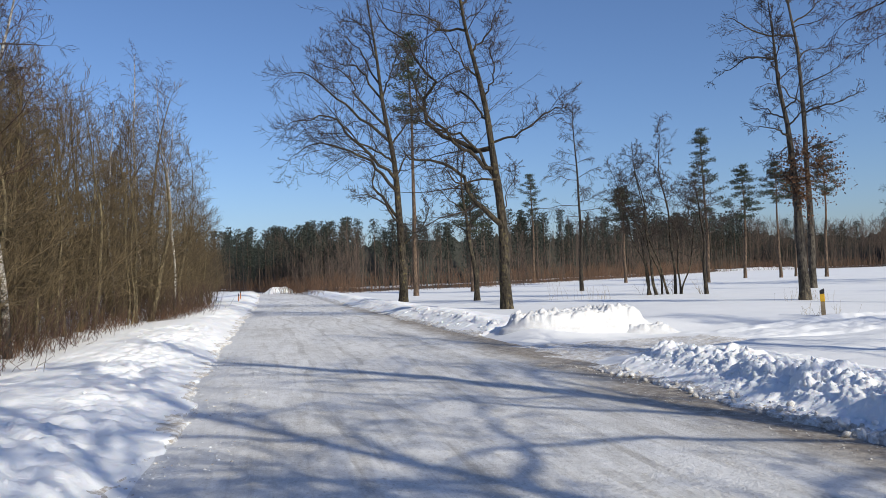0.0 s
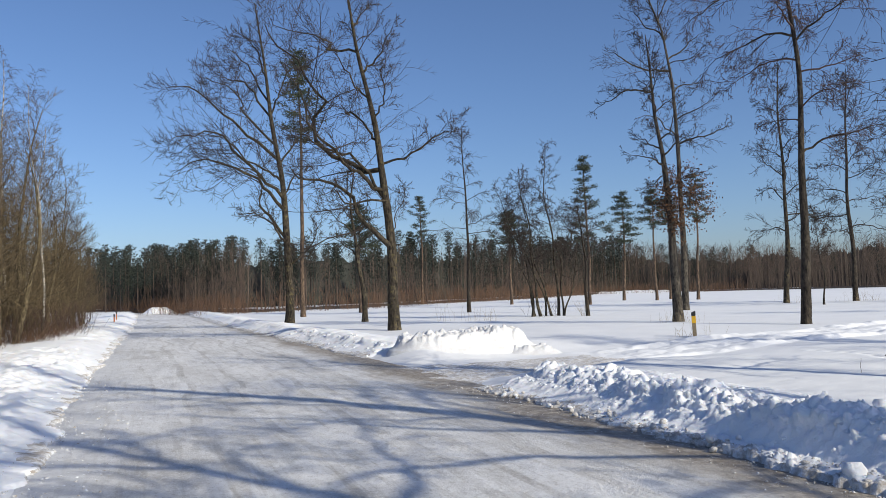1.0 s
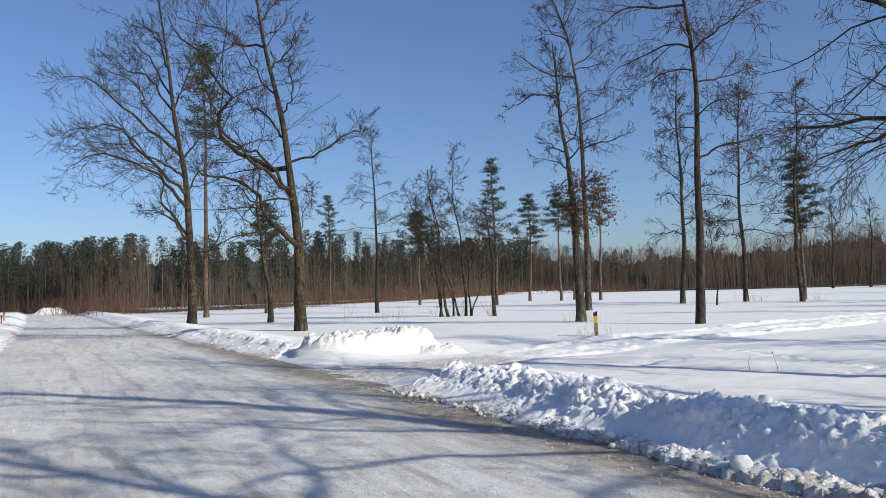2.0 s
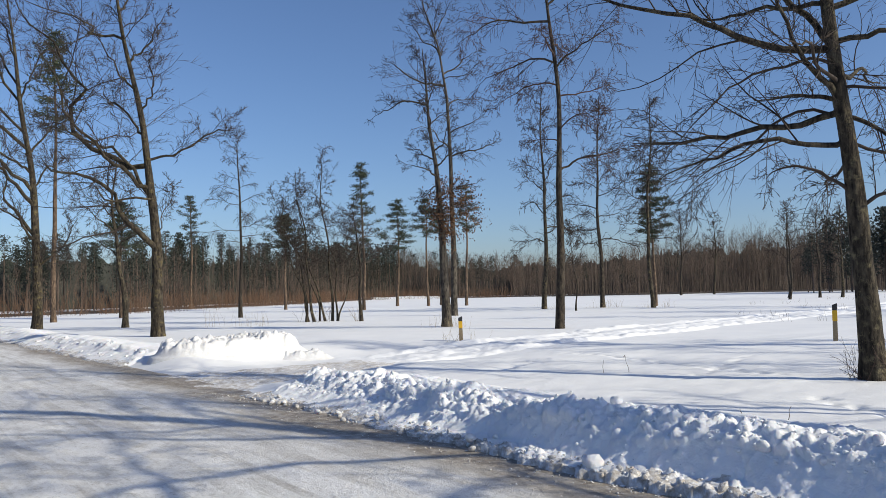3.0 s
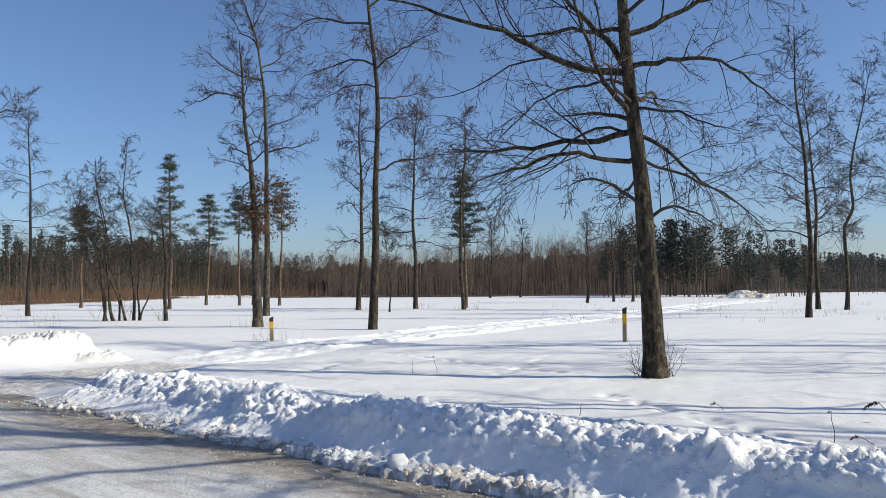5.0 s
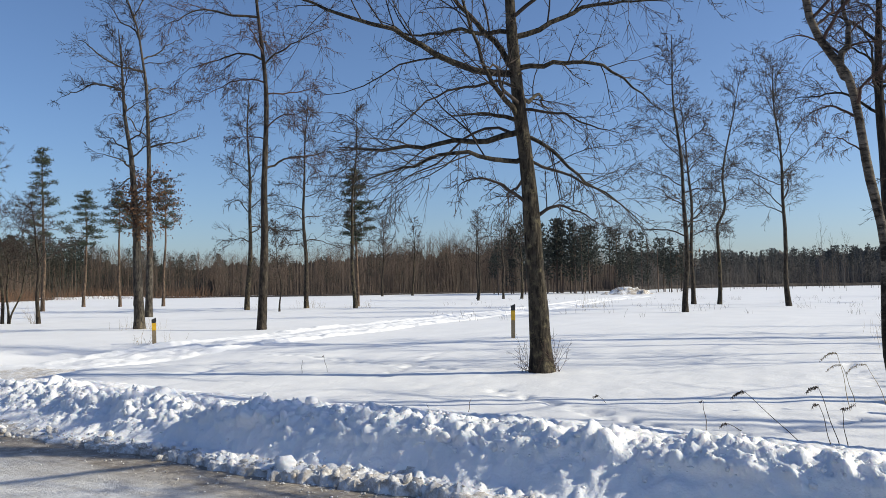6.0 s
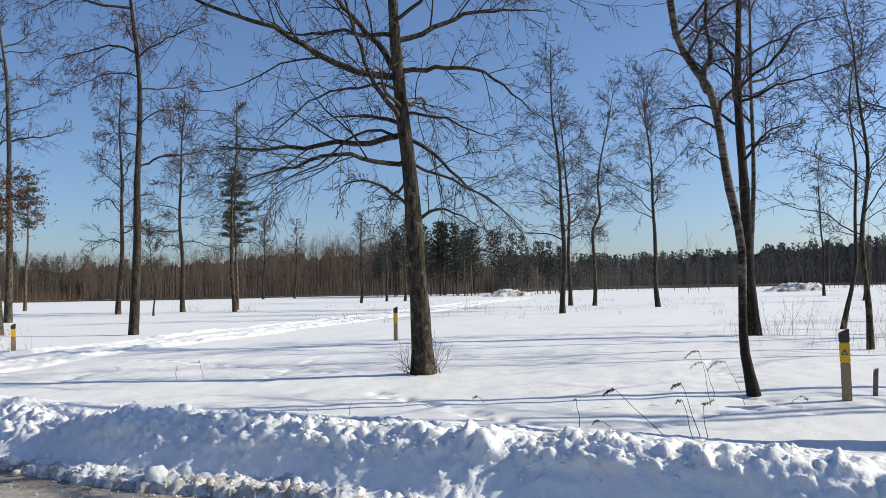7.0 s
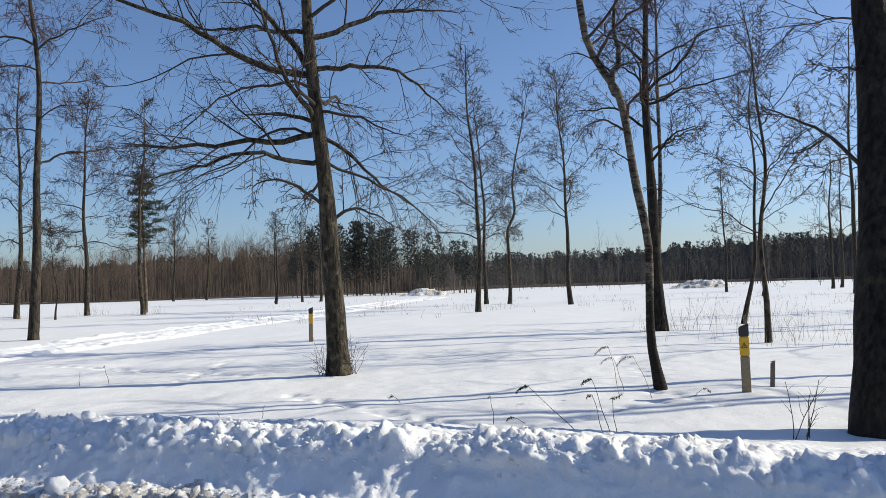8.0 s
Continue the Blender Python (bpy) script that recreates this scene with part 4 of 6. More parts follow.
# the clump of stems beside it
for i, (ox, oy, hh, ln, rr) in enumerate(((-0.75, 0.0, 6.4, -1.7, 0.07), (-0.5, 0.3, 5.2, -1.2, 0.055), (-0.3, -0.2, 7.6, -1.0, 0.075), (0.0, 0.25, 5.8, -1.9, 0.055), (0.3, 0.0, 7.0, -1.6, 0.06), (0.62, 0.1, 8.6, -0.5, 0.075), (0.8, -0.15, 6.2, -0.9, 0.06), (0.95, 0.2, 5.0, 0.5, 0.045))):
    tree("clump_stem", 10.75 + ox, 39.6 + oy, hh, rr, ln, 0.22 * math.cos(i * 1.9), auto_limbs(rng, 10, hh * 0.35, hh * 0.97, (2.2, 0.8), (20, 60), 0.026),
         "thin bare leaning stem of a willow clump", "tree", "willow clump", BARK_MOSS, TWIG, 50 + i, 0.13, ((7, 0.5), (6, 0.5), (4, 0.5)), (0, 0, 0.0), 0.0075, gnarl=0.2, limb_wob=0.9)

OAK = ((8.6, -2.2, 0.2, -0.5, 0.35, 0.05), (5.4, -0.8, 0.3, -0.65, 0.1, 0.03), (5.0, 1.5, 0.3, 0.5, 0.1, 0.035), (4.4, 1.3, -0.5, 0.2, 0.1, 0.03), (4.2, -0.9, 0.3, 0.2, 0.1, 0.03), (4.7, 0.9, 0.6, 0.8, 0.1, 0.03))
OAK = OAK + tuple(auto_limbs(rng, 11, 5.6, 9.6, (1.9, 1.2), (10, 60), 0.045))
oak, _ = tree("oak", 12.59, 28.2, 10.8, 0.2, 0.0, 0.0, OAK, "bare oak keeping a cluster of brown dead leaves", "tree", "field trees",
                     BARK_OAK, TWIG, 60, 0.025, ((9, 0.46), (8, 0.45), (4, 0.5)), (0, 0, 0.0), 0.0066, gnarl=0.15, limb_wob=0.7, top=0.07, bends=((0, 0), (3.5, -0.04), (6.3, -0.26), (7.8, -0.52), (10.8, -0.7)))
TALL_OAK = ((13.3, -3.7, 0.4, 1.8, -0.3, 0.08), (9.2, 3.0, -0.3, 0.8, -0.3, 0.07), (15.0, -2.2, 0.3, 2.2, 0.1, 0.06), (14.0, 2.0, 0.4, 1.4, 0.1, 0.06), (16.2, 1.2, -0.5, 2.2, 0, 0.05), (16.0, -1.4, -0.5, 2.4, 0, 0.05), (12.0, 1.8, 0.8, 0.8, 0.2, 0.05))
TALL_OAK = TALL_OAK + tuple(auto_limbs(rng, 9, 9.5, 18.0, (2.4, 1.4), (20, 60), 0.05))
tree("oak", 19.2, 42.0, 19.0, 0.2, 0.0, 0.0, TALL_OAK, "tall forked bare oak rising behind a leafy one", "tree", "field trees",
     BARK_OAK, TWIG, 61, 0.03, ((9, 0.44), (8, 0.45), (3, 0.5)), (0, 0, 0.1), 0.009, gnarl=0.15, limb_wob=0.7, bends=((0, 0), (4.4, 0.07), (8.5, 0.02), (12.7, -0.17), (15.6, -0.6), (18.2, -1.5)))


def leaf_cluster(root, centre, spread, count, size, material, seed, name="leaf_spray"):
    rng = np.random.default_rng(seed)
    c = np.array(centre) + rng.normal(size=(count, 3)) * np.array(spread)
    a, b = unit(rng.normal(size=(count, 3))), unit(rng.normal(size=(count, 3)))
    b = unit(np.cross(a, b))
    s = size * (0.6 + 0.8 * rng.random((count, 1)))
    V = np.stack([c - a * s, c - b * s * 0.45, c + a * s, c + b * s * 0.45], 1)
    F = np.arange(count * 4).reshape(-1, 4)
    ob = child(name, mesh_np(name, V, F, material, False), root)
    ob["kind"] = "stuff"
    return ob


leaf_cluster(oak, (-0.02, 0, 4.3), (0.2, 0.22, 0.5), 850, 0.058, OAK_LEAF, 3)
for i, (cx, cz) in enumerate(((0.3, 5.1), (0.45, 4.6), (0.35, 4.1), (0.7, 4.8), (-0.4, 5.0), (-0.35, 4.4), (0.15, 3.7), (-0.1, 5.5), (0.8, 4.3), (0.05, 3.4))):
    leaf_cluster(oak, (cx, 0.1 * (i % 3 - 1), cz), (0.15, 0.2, 0.15), 110, 0.05, OAK_LEAF, 5 + i)

for i, (cx, cz) in enumerate(((1.0, 4.9), (1.25, 4.4), (0.9, 5.35), (1.3, 3.95), (0.65, 3.55), (-0.6, 4.7), (-0.45, 3.9), (0.5, 5.6), (0.2, 3.0))):
    leaf_cluster(oak, (cx, 0.15 * (i % 3 - 1), cz), (0.2, 0.25, 0.17), 75, 0.05, OAK_LEAF, 25 + i)

LIME = (
    (12.3, -1.9, 0.4, 0.9, 0.1, 0.05), (10.9, -3.3, -0.5, -0.8, 0.35, 0.055), (9.4, -2.9, 0.4, -0.6, 0.3, 0.05), (8.6, -2.4, 0.8, -0.5, 0.3, 0.04), (11.5, 2.9, 0.4, 1.8, 0.0, 0.05),
    (9.2, 2.4, -0.4, 1.4, 0.1, 0.045), (8.2, 2.0, 0.6, 0.5, 0.1, 0.04), (5.5, 2.6, 0.3, 0.9, 0.2, 0.05), (7.0, 1.5, -0.8, 0.5, 0.1, 0.035), (12.9, 1.5, -0.5, 1.8, 0, 0.04), (13.2, -1.3, -0.6, 1.9, 0, 0.04),
    (10.0, 0.4, 2.2, 0.4, 0.2, 0.04), (9.6, -0.5, -2.2, 0.3, 0.2, 0.04), (6.6, -1.3, 0.7, 0.1, 0.1, 0.03),
)
tree("lime_tree", 15.08, 24.1, 15.0, 0.165, -0.5, 0.25, LIME, "tall slim lime tree with drooping reddish twigs", "tree", "field trees",
     BARK_DARK, TWIG_RED, 62, 0.09, ((14, 0.5), (9, 0.48), (5, 0.5)), (0, 0, -0.4), 0.0062, gnarl=0.13)

# other single trees of the field: kind, place, height, radius, lean, limbs, reach low and top, rise low and top
FIELD = (
    ("aspen", 29.4, 49.1, 15.8, 0.19, 0.1, 18, 0.28, (3.2, 1.2), (10, 55)),
    ("sapling", 28.75, 44.1, 5.6, 0.06, -0.25, 9, 0.45, (1.2, 0.5), (30, 60)),
    ("aspen", 32.7, 46.8, 14.8, 0.175, 0.1, 18, 0.26, (3.6, 1.2), (5, 50)),
    ("aspen", 33.9, 42.8, 13.8, 0.155, 0.3, 17, 0.3, (2.8, 1.0), (15, 55)),
    ("alder", 34.7, 19.0, 13.2, 0.145, -0.4, 20, 0.25, (3.0, 1.0), (10, 55)),
    ("alder", 50.2, 26.9, 14.2, 0.16, -0.5, 18, 0.3, (2.8, 1.0), (15, 55)),
    ("alder", 49.6, 24.8, 14.8, 0.145, 0.8, 16, 0.3, (2.6, 1.0), (15, 55)),
    ("maple", 45.6, 18.6, 13.6, 0.15, -0.5, 20, 0.34, (3.6, 2.6), (38, 58)),
    ("young_oak", 25.96, 4.95, 8.4, 0.075, 0.5, 14, 0.3, (1.9, 0.8), (20, 60)),
    ("young_oak", 18.45, 2.97, 7.4, 0.072, -0.25, 15, 0.3, (2.3, 1.0), (30, 60)),
    ("aspen", 84.7, 17.9, 14.2, 0.14, 0.0, 14, 0.3, (2.2, 1.0), (35, 60)),
    ("aspen", 90.3, 8.7, 14.4, 0.18, 0.4, 14, 0.3, (2.4, 1.0), (30, 60)),
    ("aspen", 97.1, 8.5, 15.3, 0.17, 0.4, 14, 0.3, (2.4, 1.0), (30, 60)),
    ("aspen", 66.9, 4.9, 20.0, 0.2, 0.4, 18, 0.3, (3.2, 1.2), (20, 60)),
    ("aspen", 85.2, 100.9, 13.2, 0.2, 0.4, 15, 0.35, (2.8, 1.2), (35, 65)),
    ("aspen", 92.5, 101.6, 13.2, 0.2, 0.4, 15, 0.35, (2.8, 1.2), (35, 65)),
    ("aspen", 64.8, 60.5, 9.0, 0.15, 0.1, 14, 0.35, (2.2, 1.0), (30, 60)),
    ("aspen", 65.3, 57.2, 8.4, 0.14, 0.0, 14, 0.35, (2.0, 1.0), (30, 60)),
    ("aspen", 65.6, 54.9, 8.8, 0.16, 0.1, 14, 0.35, (2.0, 1.0), (30, 60)),
    ("aspen", 57.8, 53.9, 9.0, 0.13, 0.0, 13, 0.35, (2.0, 1.0), (30, 60)),
)
CROOKED = ((0, 0), (3, -0.1), (5.1, -0.28), (6.2, 0.22), (8, 0.12), (10, 0.35), (14.8, 0.9))
for i, (kind, x, y, H, r, lean, n, hb, reach, rise) in enumerate(FIELD):
    D = math.hypot(x, y)
    single, _ = tree(kind, x, y, H, r, lean, 0.1 * math.sin(i * 1.7), auto_limbs(rng, n, H * hb, H * 0.97, reach, rise, 0.3 * r), f"bare slender {kind.replace('_', ' ')} standing in the snowy field", "tree", "field trees",
         BARK_DARK if i % 3 else BARK_GREY, TWIG if i % 2 else TWIG_DARK, 100 + i, 0.10, ((9, 0.6), (6, 0.5), (3, 0.5)) if D < 40 else ((10, 0.58), (6, 0.52), (3, 0.5)) if D < 62 else ((7, 0.55), (5, 0.5)), (0, 0, -0.05), max(0.0054, 0.00021 * D), gnarl=0.13, limb_wob=0.6, bends=CROOKED if x == 49.6 else ())
    if x == 34.7:
        leaf_cluster(single, (0.25, 0, 4.2), (0.5, 0.5, 1.1), 170, 0.06, OAK_LEAF, 45)

# birch with a crooked double stem and the dark tree behind it
BIRCH_LIMBS = (
    (3.82, 0.03, 0.1, 1.5, -0.13, 0.062), (3.3, -0.6, 0.3, 0.15, 0.15, 0.022), (3.5, 0.42, -0.2, 0.75, -0.1, 0.03), (4.6, 0.9, 0.3, 1.2, 0.1, 0.026), (4.3, 1.1, -0.2, 0.7, 0.3, 0.028), (5.6, -0.9, -0.4, 1.2, 0.1, 0.026),
    (6.3, 0.8, 0.5, 1.2, 0.1, 0.026), (6.8, -0.7, 0.4, 1.2, 0.1, 0.026), (4.5, 0.4, 1.1, 0.9, 0.1, 0.026), (5.9, -0.2, -1.1, 0.9, 0.1, 0.026), (7.6, 0.5, -0.3, 1.0, 0, 0.02), (2.9, -0.5, 0.3, 0.25, 0.1, 0.014),
)
tree("birch", 10.42, 2.94, 9.0, 0.08, 0.0, 0.0, BIRCH_LIMBS, "crooked birch with forked stem and black cracked base", "tree", "field trees",
     OLD_BIRCH, TWIG_RED, 201, 0.012, ((9, 0.5), (7, 0.5), (4, 0.5)), (0, 0, -0.75), 0.0029, gnarl=0.10,
     bends=((0, 0), (0.3, -0.06), (0.6, -0.11), (1.17, -0.115), (1.75, -0.10), (2.1, -0.14), (2.65, -0.24), (3.52, -0.33), (3.85, -0.40), (4.0, -0.48), (4.26, -0.66), (4.6, -0.79), (5.1, -0.86), (9.0, -1.2)),
     girth=((0, 0.074), (0.4, 0.06), (1.0, 0.052), (1.8, 0.051), (2.6, 0.05), (3.6, 0.048), (4.2, 0.047), (5.1, 0.043), (9.0, 0.012)))
DARK_LIMBS = tuple(auto_limbs(rng, 18, 4.2, 12.5, (2.6, 1.3), (15, 60), 0.05)) + ((6.4, 2.6, -0.3, 1.6, 0.3, 0.06), (6.1, 3.0, 0.3, 0.6, 0.3, 0.05), (7.2, -1.6, 0.2, 1.4, 0.1, 0.05))
tree("alder", 21.48, 6.12, 13.2, 0.178, -0.2, 0.0, DARK_LIMBS, "dark straight alder close behind a birch", "tree", "field trees",
     BARK_BLACK, TWIG_DARK, 202, 0.06, ((9, 0.42), (8, 0.45), (6, 0.5)), (0, 0, -0.1), 0.006)
tree("birch", 21.9, 6.35, 12.6, 0.085, 0.3, 0.0, auto_limbs(rng, 12, 5.5, 12, (2.2, 1.0), (35, 60), 0.04), "slim pale birch beside a dark alder", "tree", "field trees",
     GREY_BIRCH, TWIG_RED, 203, 0.05, ((8, 0.45), (7, 0.45), (5, 0.5)), (0, 0, -0.6), 0.005)

# the nearest tree, whose crown stands over the road and throws its shade there
NEAR = tuple(auto_limbs(rng, 20, 4.7, 13, (4.4, 1.8), (25, 60), 0.075)) + ((3.3, 0.5, 0.5, 0.45, 0.1, 0.022), (2.25, 0.3, 1.2, 0.95, 0.2, 0.032))
tree("ash", 8.22, 0.36, 14.5, 0.235, 0.2, 0.0, NEAR, "bare ash with a thick dark trunk behind the bank", "tree", "field trees",
     BARK_BLACK, TWIG, 204, 0.05, ((8, 0.42), (7, 0.45), (4, 0.5)), (0, 0, 0.0), 0.0055, turn=0.0, girth=((0, 0.235), (4, 0.2), (8, 0.19), (11, 0.14), (14.5, 0.03)), bends=((0, 0), (2.0, 0.9), (3.8, 1.7), (5.5, 2.3), (7.5, 2.75), (9.6, 2.9), (12.4, 2.0), (14.5, 1.2)))


# more of the same open wood beyond, whose shade falls across the field
for i, (x, y, H, r) in enumerate(((27.0, -2.5, 13.0, 0.16), (33.0, -6.0, 14.0, 0.17), (24.0, -5.0, 12.0, 0.14), (40.0, -5.0, 14.0, 0.17), (14.2, -0.65, 13.0, 0.12), (16.5, -5.5, 12.0, 0.15), (19.0, -8.5, 13.0, 0.16), (46.0, -9.0, 14.0, 0.17))):
    tree("alder", x, y, H, r, 0.3 * math.sin(i * 2.0), 0.0, auto_limbs(rng, 14, H * 0.3, H * 0.97, (2.8, 1.0), (15, 55), 0.3 * r), "bare alder at the open wood's sunny side", "tree", "field trees",
         BARK_DARK, TWIG, 250 + i, 0.10, ((7, 0.42), (3, 0.5)), (0, 0, 0), 0.008)
tree("ash", -8.9, 13.6, 9.5, 0.12, 0.3, 0.0, tuple(auto_limbs(rng, 8, 4.0, 9.3, (2.2, 1.2), (30, 60), 0.04)) + ((5.4, 1.9, 0.3, 0.6, 0.1, 0.04), (6.1, 1.7, -0.2, 1.3, 0.0, 0.04), (4.9, 1.3, 0.2, 0.5, 0.1, 0.03)), "bare ash leaning over the thicket's edge", "tree", "roadside trees",
     BARK_DARK, TWIG, 260, 0.05, ((9, 0.45), (6, 0.5), (4, 0.5)), (0, 0, 0.1), 0.004)


for i, (x, y, H, r) in enumerate(((9.5, -3.3, 14.0, 0.19), (9.4, -9.0, 14.0, 0.2), (8.8, -5.6, 14.0, 0.2))):
    tree("ash", x, y, H, r, 0.2, 0.0, auto_limbs(rng, 22, 4.5, H * 0.97, (3.8, 1.6), (15, 60), 0.10), "bare roadside ash whose crown shades the road", "tree", "roadside trees",
         BARK_DARK, TWIG, 270 + i, 0.08, ((9, 0.45), (5, 0.5), (2, 0.5)), (0, 0, 0), 0.016)


tree("bent_sapling", 61.5, 10.5, 3.4, 0.07, 0.0, 0.0, auto_limbs(rng, 8, 1.2, 3.2, (1.6, 1.0), (-10, 40), 0.03), "bare young tree bowed over beside a snow mound", "tree", "field trees",
     BARK_DARK, TWIG_DARK, 280, 0.03, ((6, 0.5), (4, 0.5)), (0, 0, -0.2), 0.012, bends=((0, 0), (1.6, 0.1), (2.6, 0.5), (3.1, 1.1), (3.4, 2.3)))


# ---- pines ----
def pine(x, y, H, r, crown, reach, label, seed, group="tall pines", needles=15, round_top=0.35, bark=None):
    rng = np.random.default_rng(seed)
    root = tagged(new("pine"), label, "pine tree", group)
    root.matrix_world = pose(x, y, floor_at(x, y), 0, 0, -math.degrees(math.atan2(x, y)))
    P = trunk_line(rng, H, 0.1 * rng.normal(), 0.05, 0.05, 24)
    t = np.linspace(0, 1, len(P))
    child("trunk", trunk_mesh(rng, P, r * (1 - 0.85 * t), bark or BARK_PINE, 9), root)
    span = H * (1 - crown)
    whorls = max(7, int(span / 0.75))
    n = whorls * 6
    f = (np.arange(n) + rng.random(n)) / n
    size = reach * (1 - f ** (1.0 + round_top)) ** 0.8 * (0.5 + 0.5 * smooth(0, 0.2, f)) * (0.35 + 0.9 * rng.random(n)) + 0.16
    rr = size * (0.35 + 0.75 * rng.random(n))
    az = np.arange(n) * 2.4 + 0.8 * rng.normal(size=n)
    h = H * crown + span * f + 0.2 * rng.normal(size=n)
    end = np.stack([rr * np.cos(az), rr * np.sin(az), h + 0.16 * rr], -1)
    cx, cy = np.interp(h, P[:, 2], P[:, 0]), np.interp(h, P[:, 2], P[:, 1])
    end[:, 0] += cx
    end[:, 1] += cy
    beg = np.stack([cx, cy, h - 0.08 * rr], -1)
    mid = (beg + end) / 2 - np.array([0, 0, 0.07]) * rr[:, None]
    v, fc = tubes(np.stack([beg, mid, end], 1), np.tile(np.array([[0.032, 0.022, 0.012]]), (n, 1)), 3)
    b = child("branchwork", mesh_np("branchwork", v, fc, bark or BARK_PINE), root)
    b["kind"] = "stuff"
    at = np.concatenate([mid * 0.55 + end * 0.45, mid * 0.2 + end * 0.8, end], 0)
    c = np.repeat(at, needles, 0) + rng.normal(size=(len(at) * needles, 3)) * np.array([0.20, 0.20, 0.075]) * reach / 1.9
    d = unit(rng.normal(size=c.shape) * np.array([1, 1, 0.6]) + np.array([0, 0, 0.35]))
    side = unit(np.cross(d, rng.normal(size=c.shape)))
    ln = 0.2 * reach / 1.9 * (0.7 + 0.7 * rng.random((len(c), 1)))
    V = np.stack([c - side * ln * 0.13, c + side * ln * 0.13, c + d * ln], 1)
    n = child("needle_crown", mesh_np("needle_crown", V, np.arange(len(c) * 3).reshape(-1, 3), NEEDLE, False), root)
    n["kind"] = "stuff"
    return root


def by_bearing(az, D):
    return D * math.sin(radians(az)), D * math.cos(radians(az))


# bearing, distance, height, trunk radius, crown base share, reach
PINES = (
    (-2.0, 56.0, 18.4, 0.18, 0.665, 2.7), (2.0, 62.0, 8.0, 0.14, 0.60, 2.2), (6.35, 92.0, 12.4, 0.16, 0.62, 1.7), (12.7, 78.0, 8.9, 0.15, 0.66, 2.3),
    (18.15, 66.0, 11.9, 0.15, 0.42, 1.8), (20.5, 84.0, 10.9, 0.16, 0.55, 2.2), (22.7, 80.0, 10.6, 0.15, 0.66, 1.9), (23.6, 84.0, 10.4, 0.13, 0.70, 1.5),
    (25.4, 76.0, 11.0, 0.15, 0.62, 1.7), (38.5, 60.0, 10.1, 0.13, 0.46, 1.7),
)
for i, (az, D, H, r, crown, reach) in enumerate(PINES):
    x, y = by_bearing(az, D)
    pine(x, y, H, r, crown, reach, "tall pine with bare orange trunk and dark tufted crown", 300 + i, needles=70 if az > 30 else 20 if az < 0 else 30)


# ---- thicket beside the road ----
def thicket_tree(seed, H, birch=False, lean=None):
    rng = np.random.default_rng(seed)
    root = new("thicket_birch" if birch else "thicket_tree")
    P = trunk_line(rng, H, 0.55 * rng.normal() if lean is None else lean, 0.22 * rng.normal() if lean is None else 0.0, 0.09, 14)
    t = np.linspace(0, 1, len(P))
    r = 0.042 + 0.011 * H * rng.random()
    child("trunk", trunk_mesh(rng, P, r * (1 - 0.88 * t), BIRCH if birch else BARK_OLIVE, 7), root)
    limbs = auto_limbs(rng, 20 if birch else 21, H * (0.4 if birch else 0.1), H * 0.98, (1.9, 1.0), (25, 60), 0.015)
    A, B = [], []
    for h, dx, dy, dz, arch, lr in limbs:
        start = np.array([np.interp(h, P[:, 2], P[:, a]) for a in range(3)])
        A.append(limb_line(rng, start, (dx, dy, dz), arch, 0.8, 4))
        B.append(lr * np.linspace(1, 0.4, 5))
    A, B = np.stack(A), np.stack(B)
    pairs = [tubes(A, B, 3)]
    for m, ln, K in ((9, 0.5, 2), (5, 0.55, 1)) if birch else ((9, 0.6, 2), (4, 0.6, 1)):
        A, B = sprout(rng, A, B, m, (0.1, 1.0), (20, 60), (ln * 0.6, ln * 1.3), K, (0, 0, -0.5 if birch else 0.3), 0.2, 0.65, 0.0058, 0.4)
        pairs.append(spikes(A, B * 1.25) if K == 1 else tubes(A, B, 3))
    v, f = joined(pairs)
    tw = child("crown", mesh_np("crown", v, f, TWIG_RED if birch else TWIG_OLIVE), root)
    tw["kind"] = "stuff"
    return root


THICKET_LABEL = "thin bare olive-barked sapling in a dense roadside thicket"
protos = [tagged(thicket_tree(400 + i, 6.2 + 0.35 * i), THICKET_LABEL, "sapling", "roadside thicket") for i in range(7)]
rng = np.random.default_rng(9)
count = 0
for row in range(275):
    s = 10.5 + 52 * rng.random() ** 1.25 if row < 200 else 13.0 + 16 * rng.random()
    edge = 7.7 - 2.3 * float(smooth(26, 37, s))
    q = -(edge + 10.5 * rng.random() ** 1.5)
    x, y = to_xy(q, s)
    far = math.hypot(x, y)
    if far < 14.5 or (math.degrees(math.atan2(x, y)) > -19.5 and far < 26):
        continue
    k = (0.86 + 0.36 * rng.random()) * (0.94 if far < 26 else 1.0) * (1 - 0.35 * float(smooth(34, 58, far)))
    m = pose(x, y, floor_at(x, y) - 0.03, 0, 0, rng.random() * 360)
    if count < len(protos):
        protos[count].matrix_world = m
    else:
        c = copy_thing(protos[count % 7], m)
        c.scale = (k, k, k)
    count += 1
for i, (x, y, H, lean) in enumerate(((-11.45, 34.1, 10.2, -0.6), (-15.43, 40.6, 13.2, 0.0), (-9.35, 17.2, 8.6, None), (-16.6, 46.0, 11.0, None), (-13.6, 33.0, 9.0, 0.2))):
    b = tagged(thicket_tree(430 + i, H, True, lean), "slim white-barked birch rising out of the thicket", "birch", "roadside thicket")
    b.matrix_world = pose(x, y, floor_at(x, y) - 0.03)


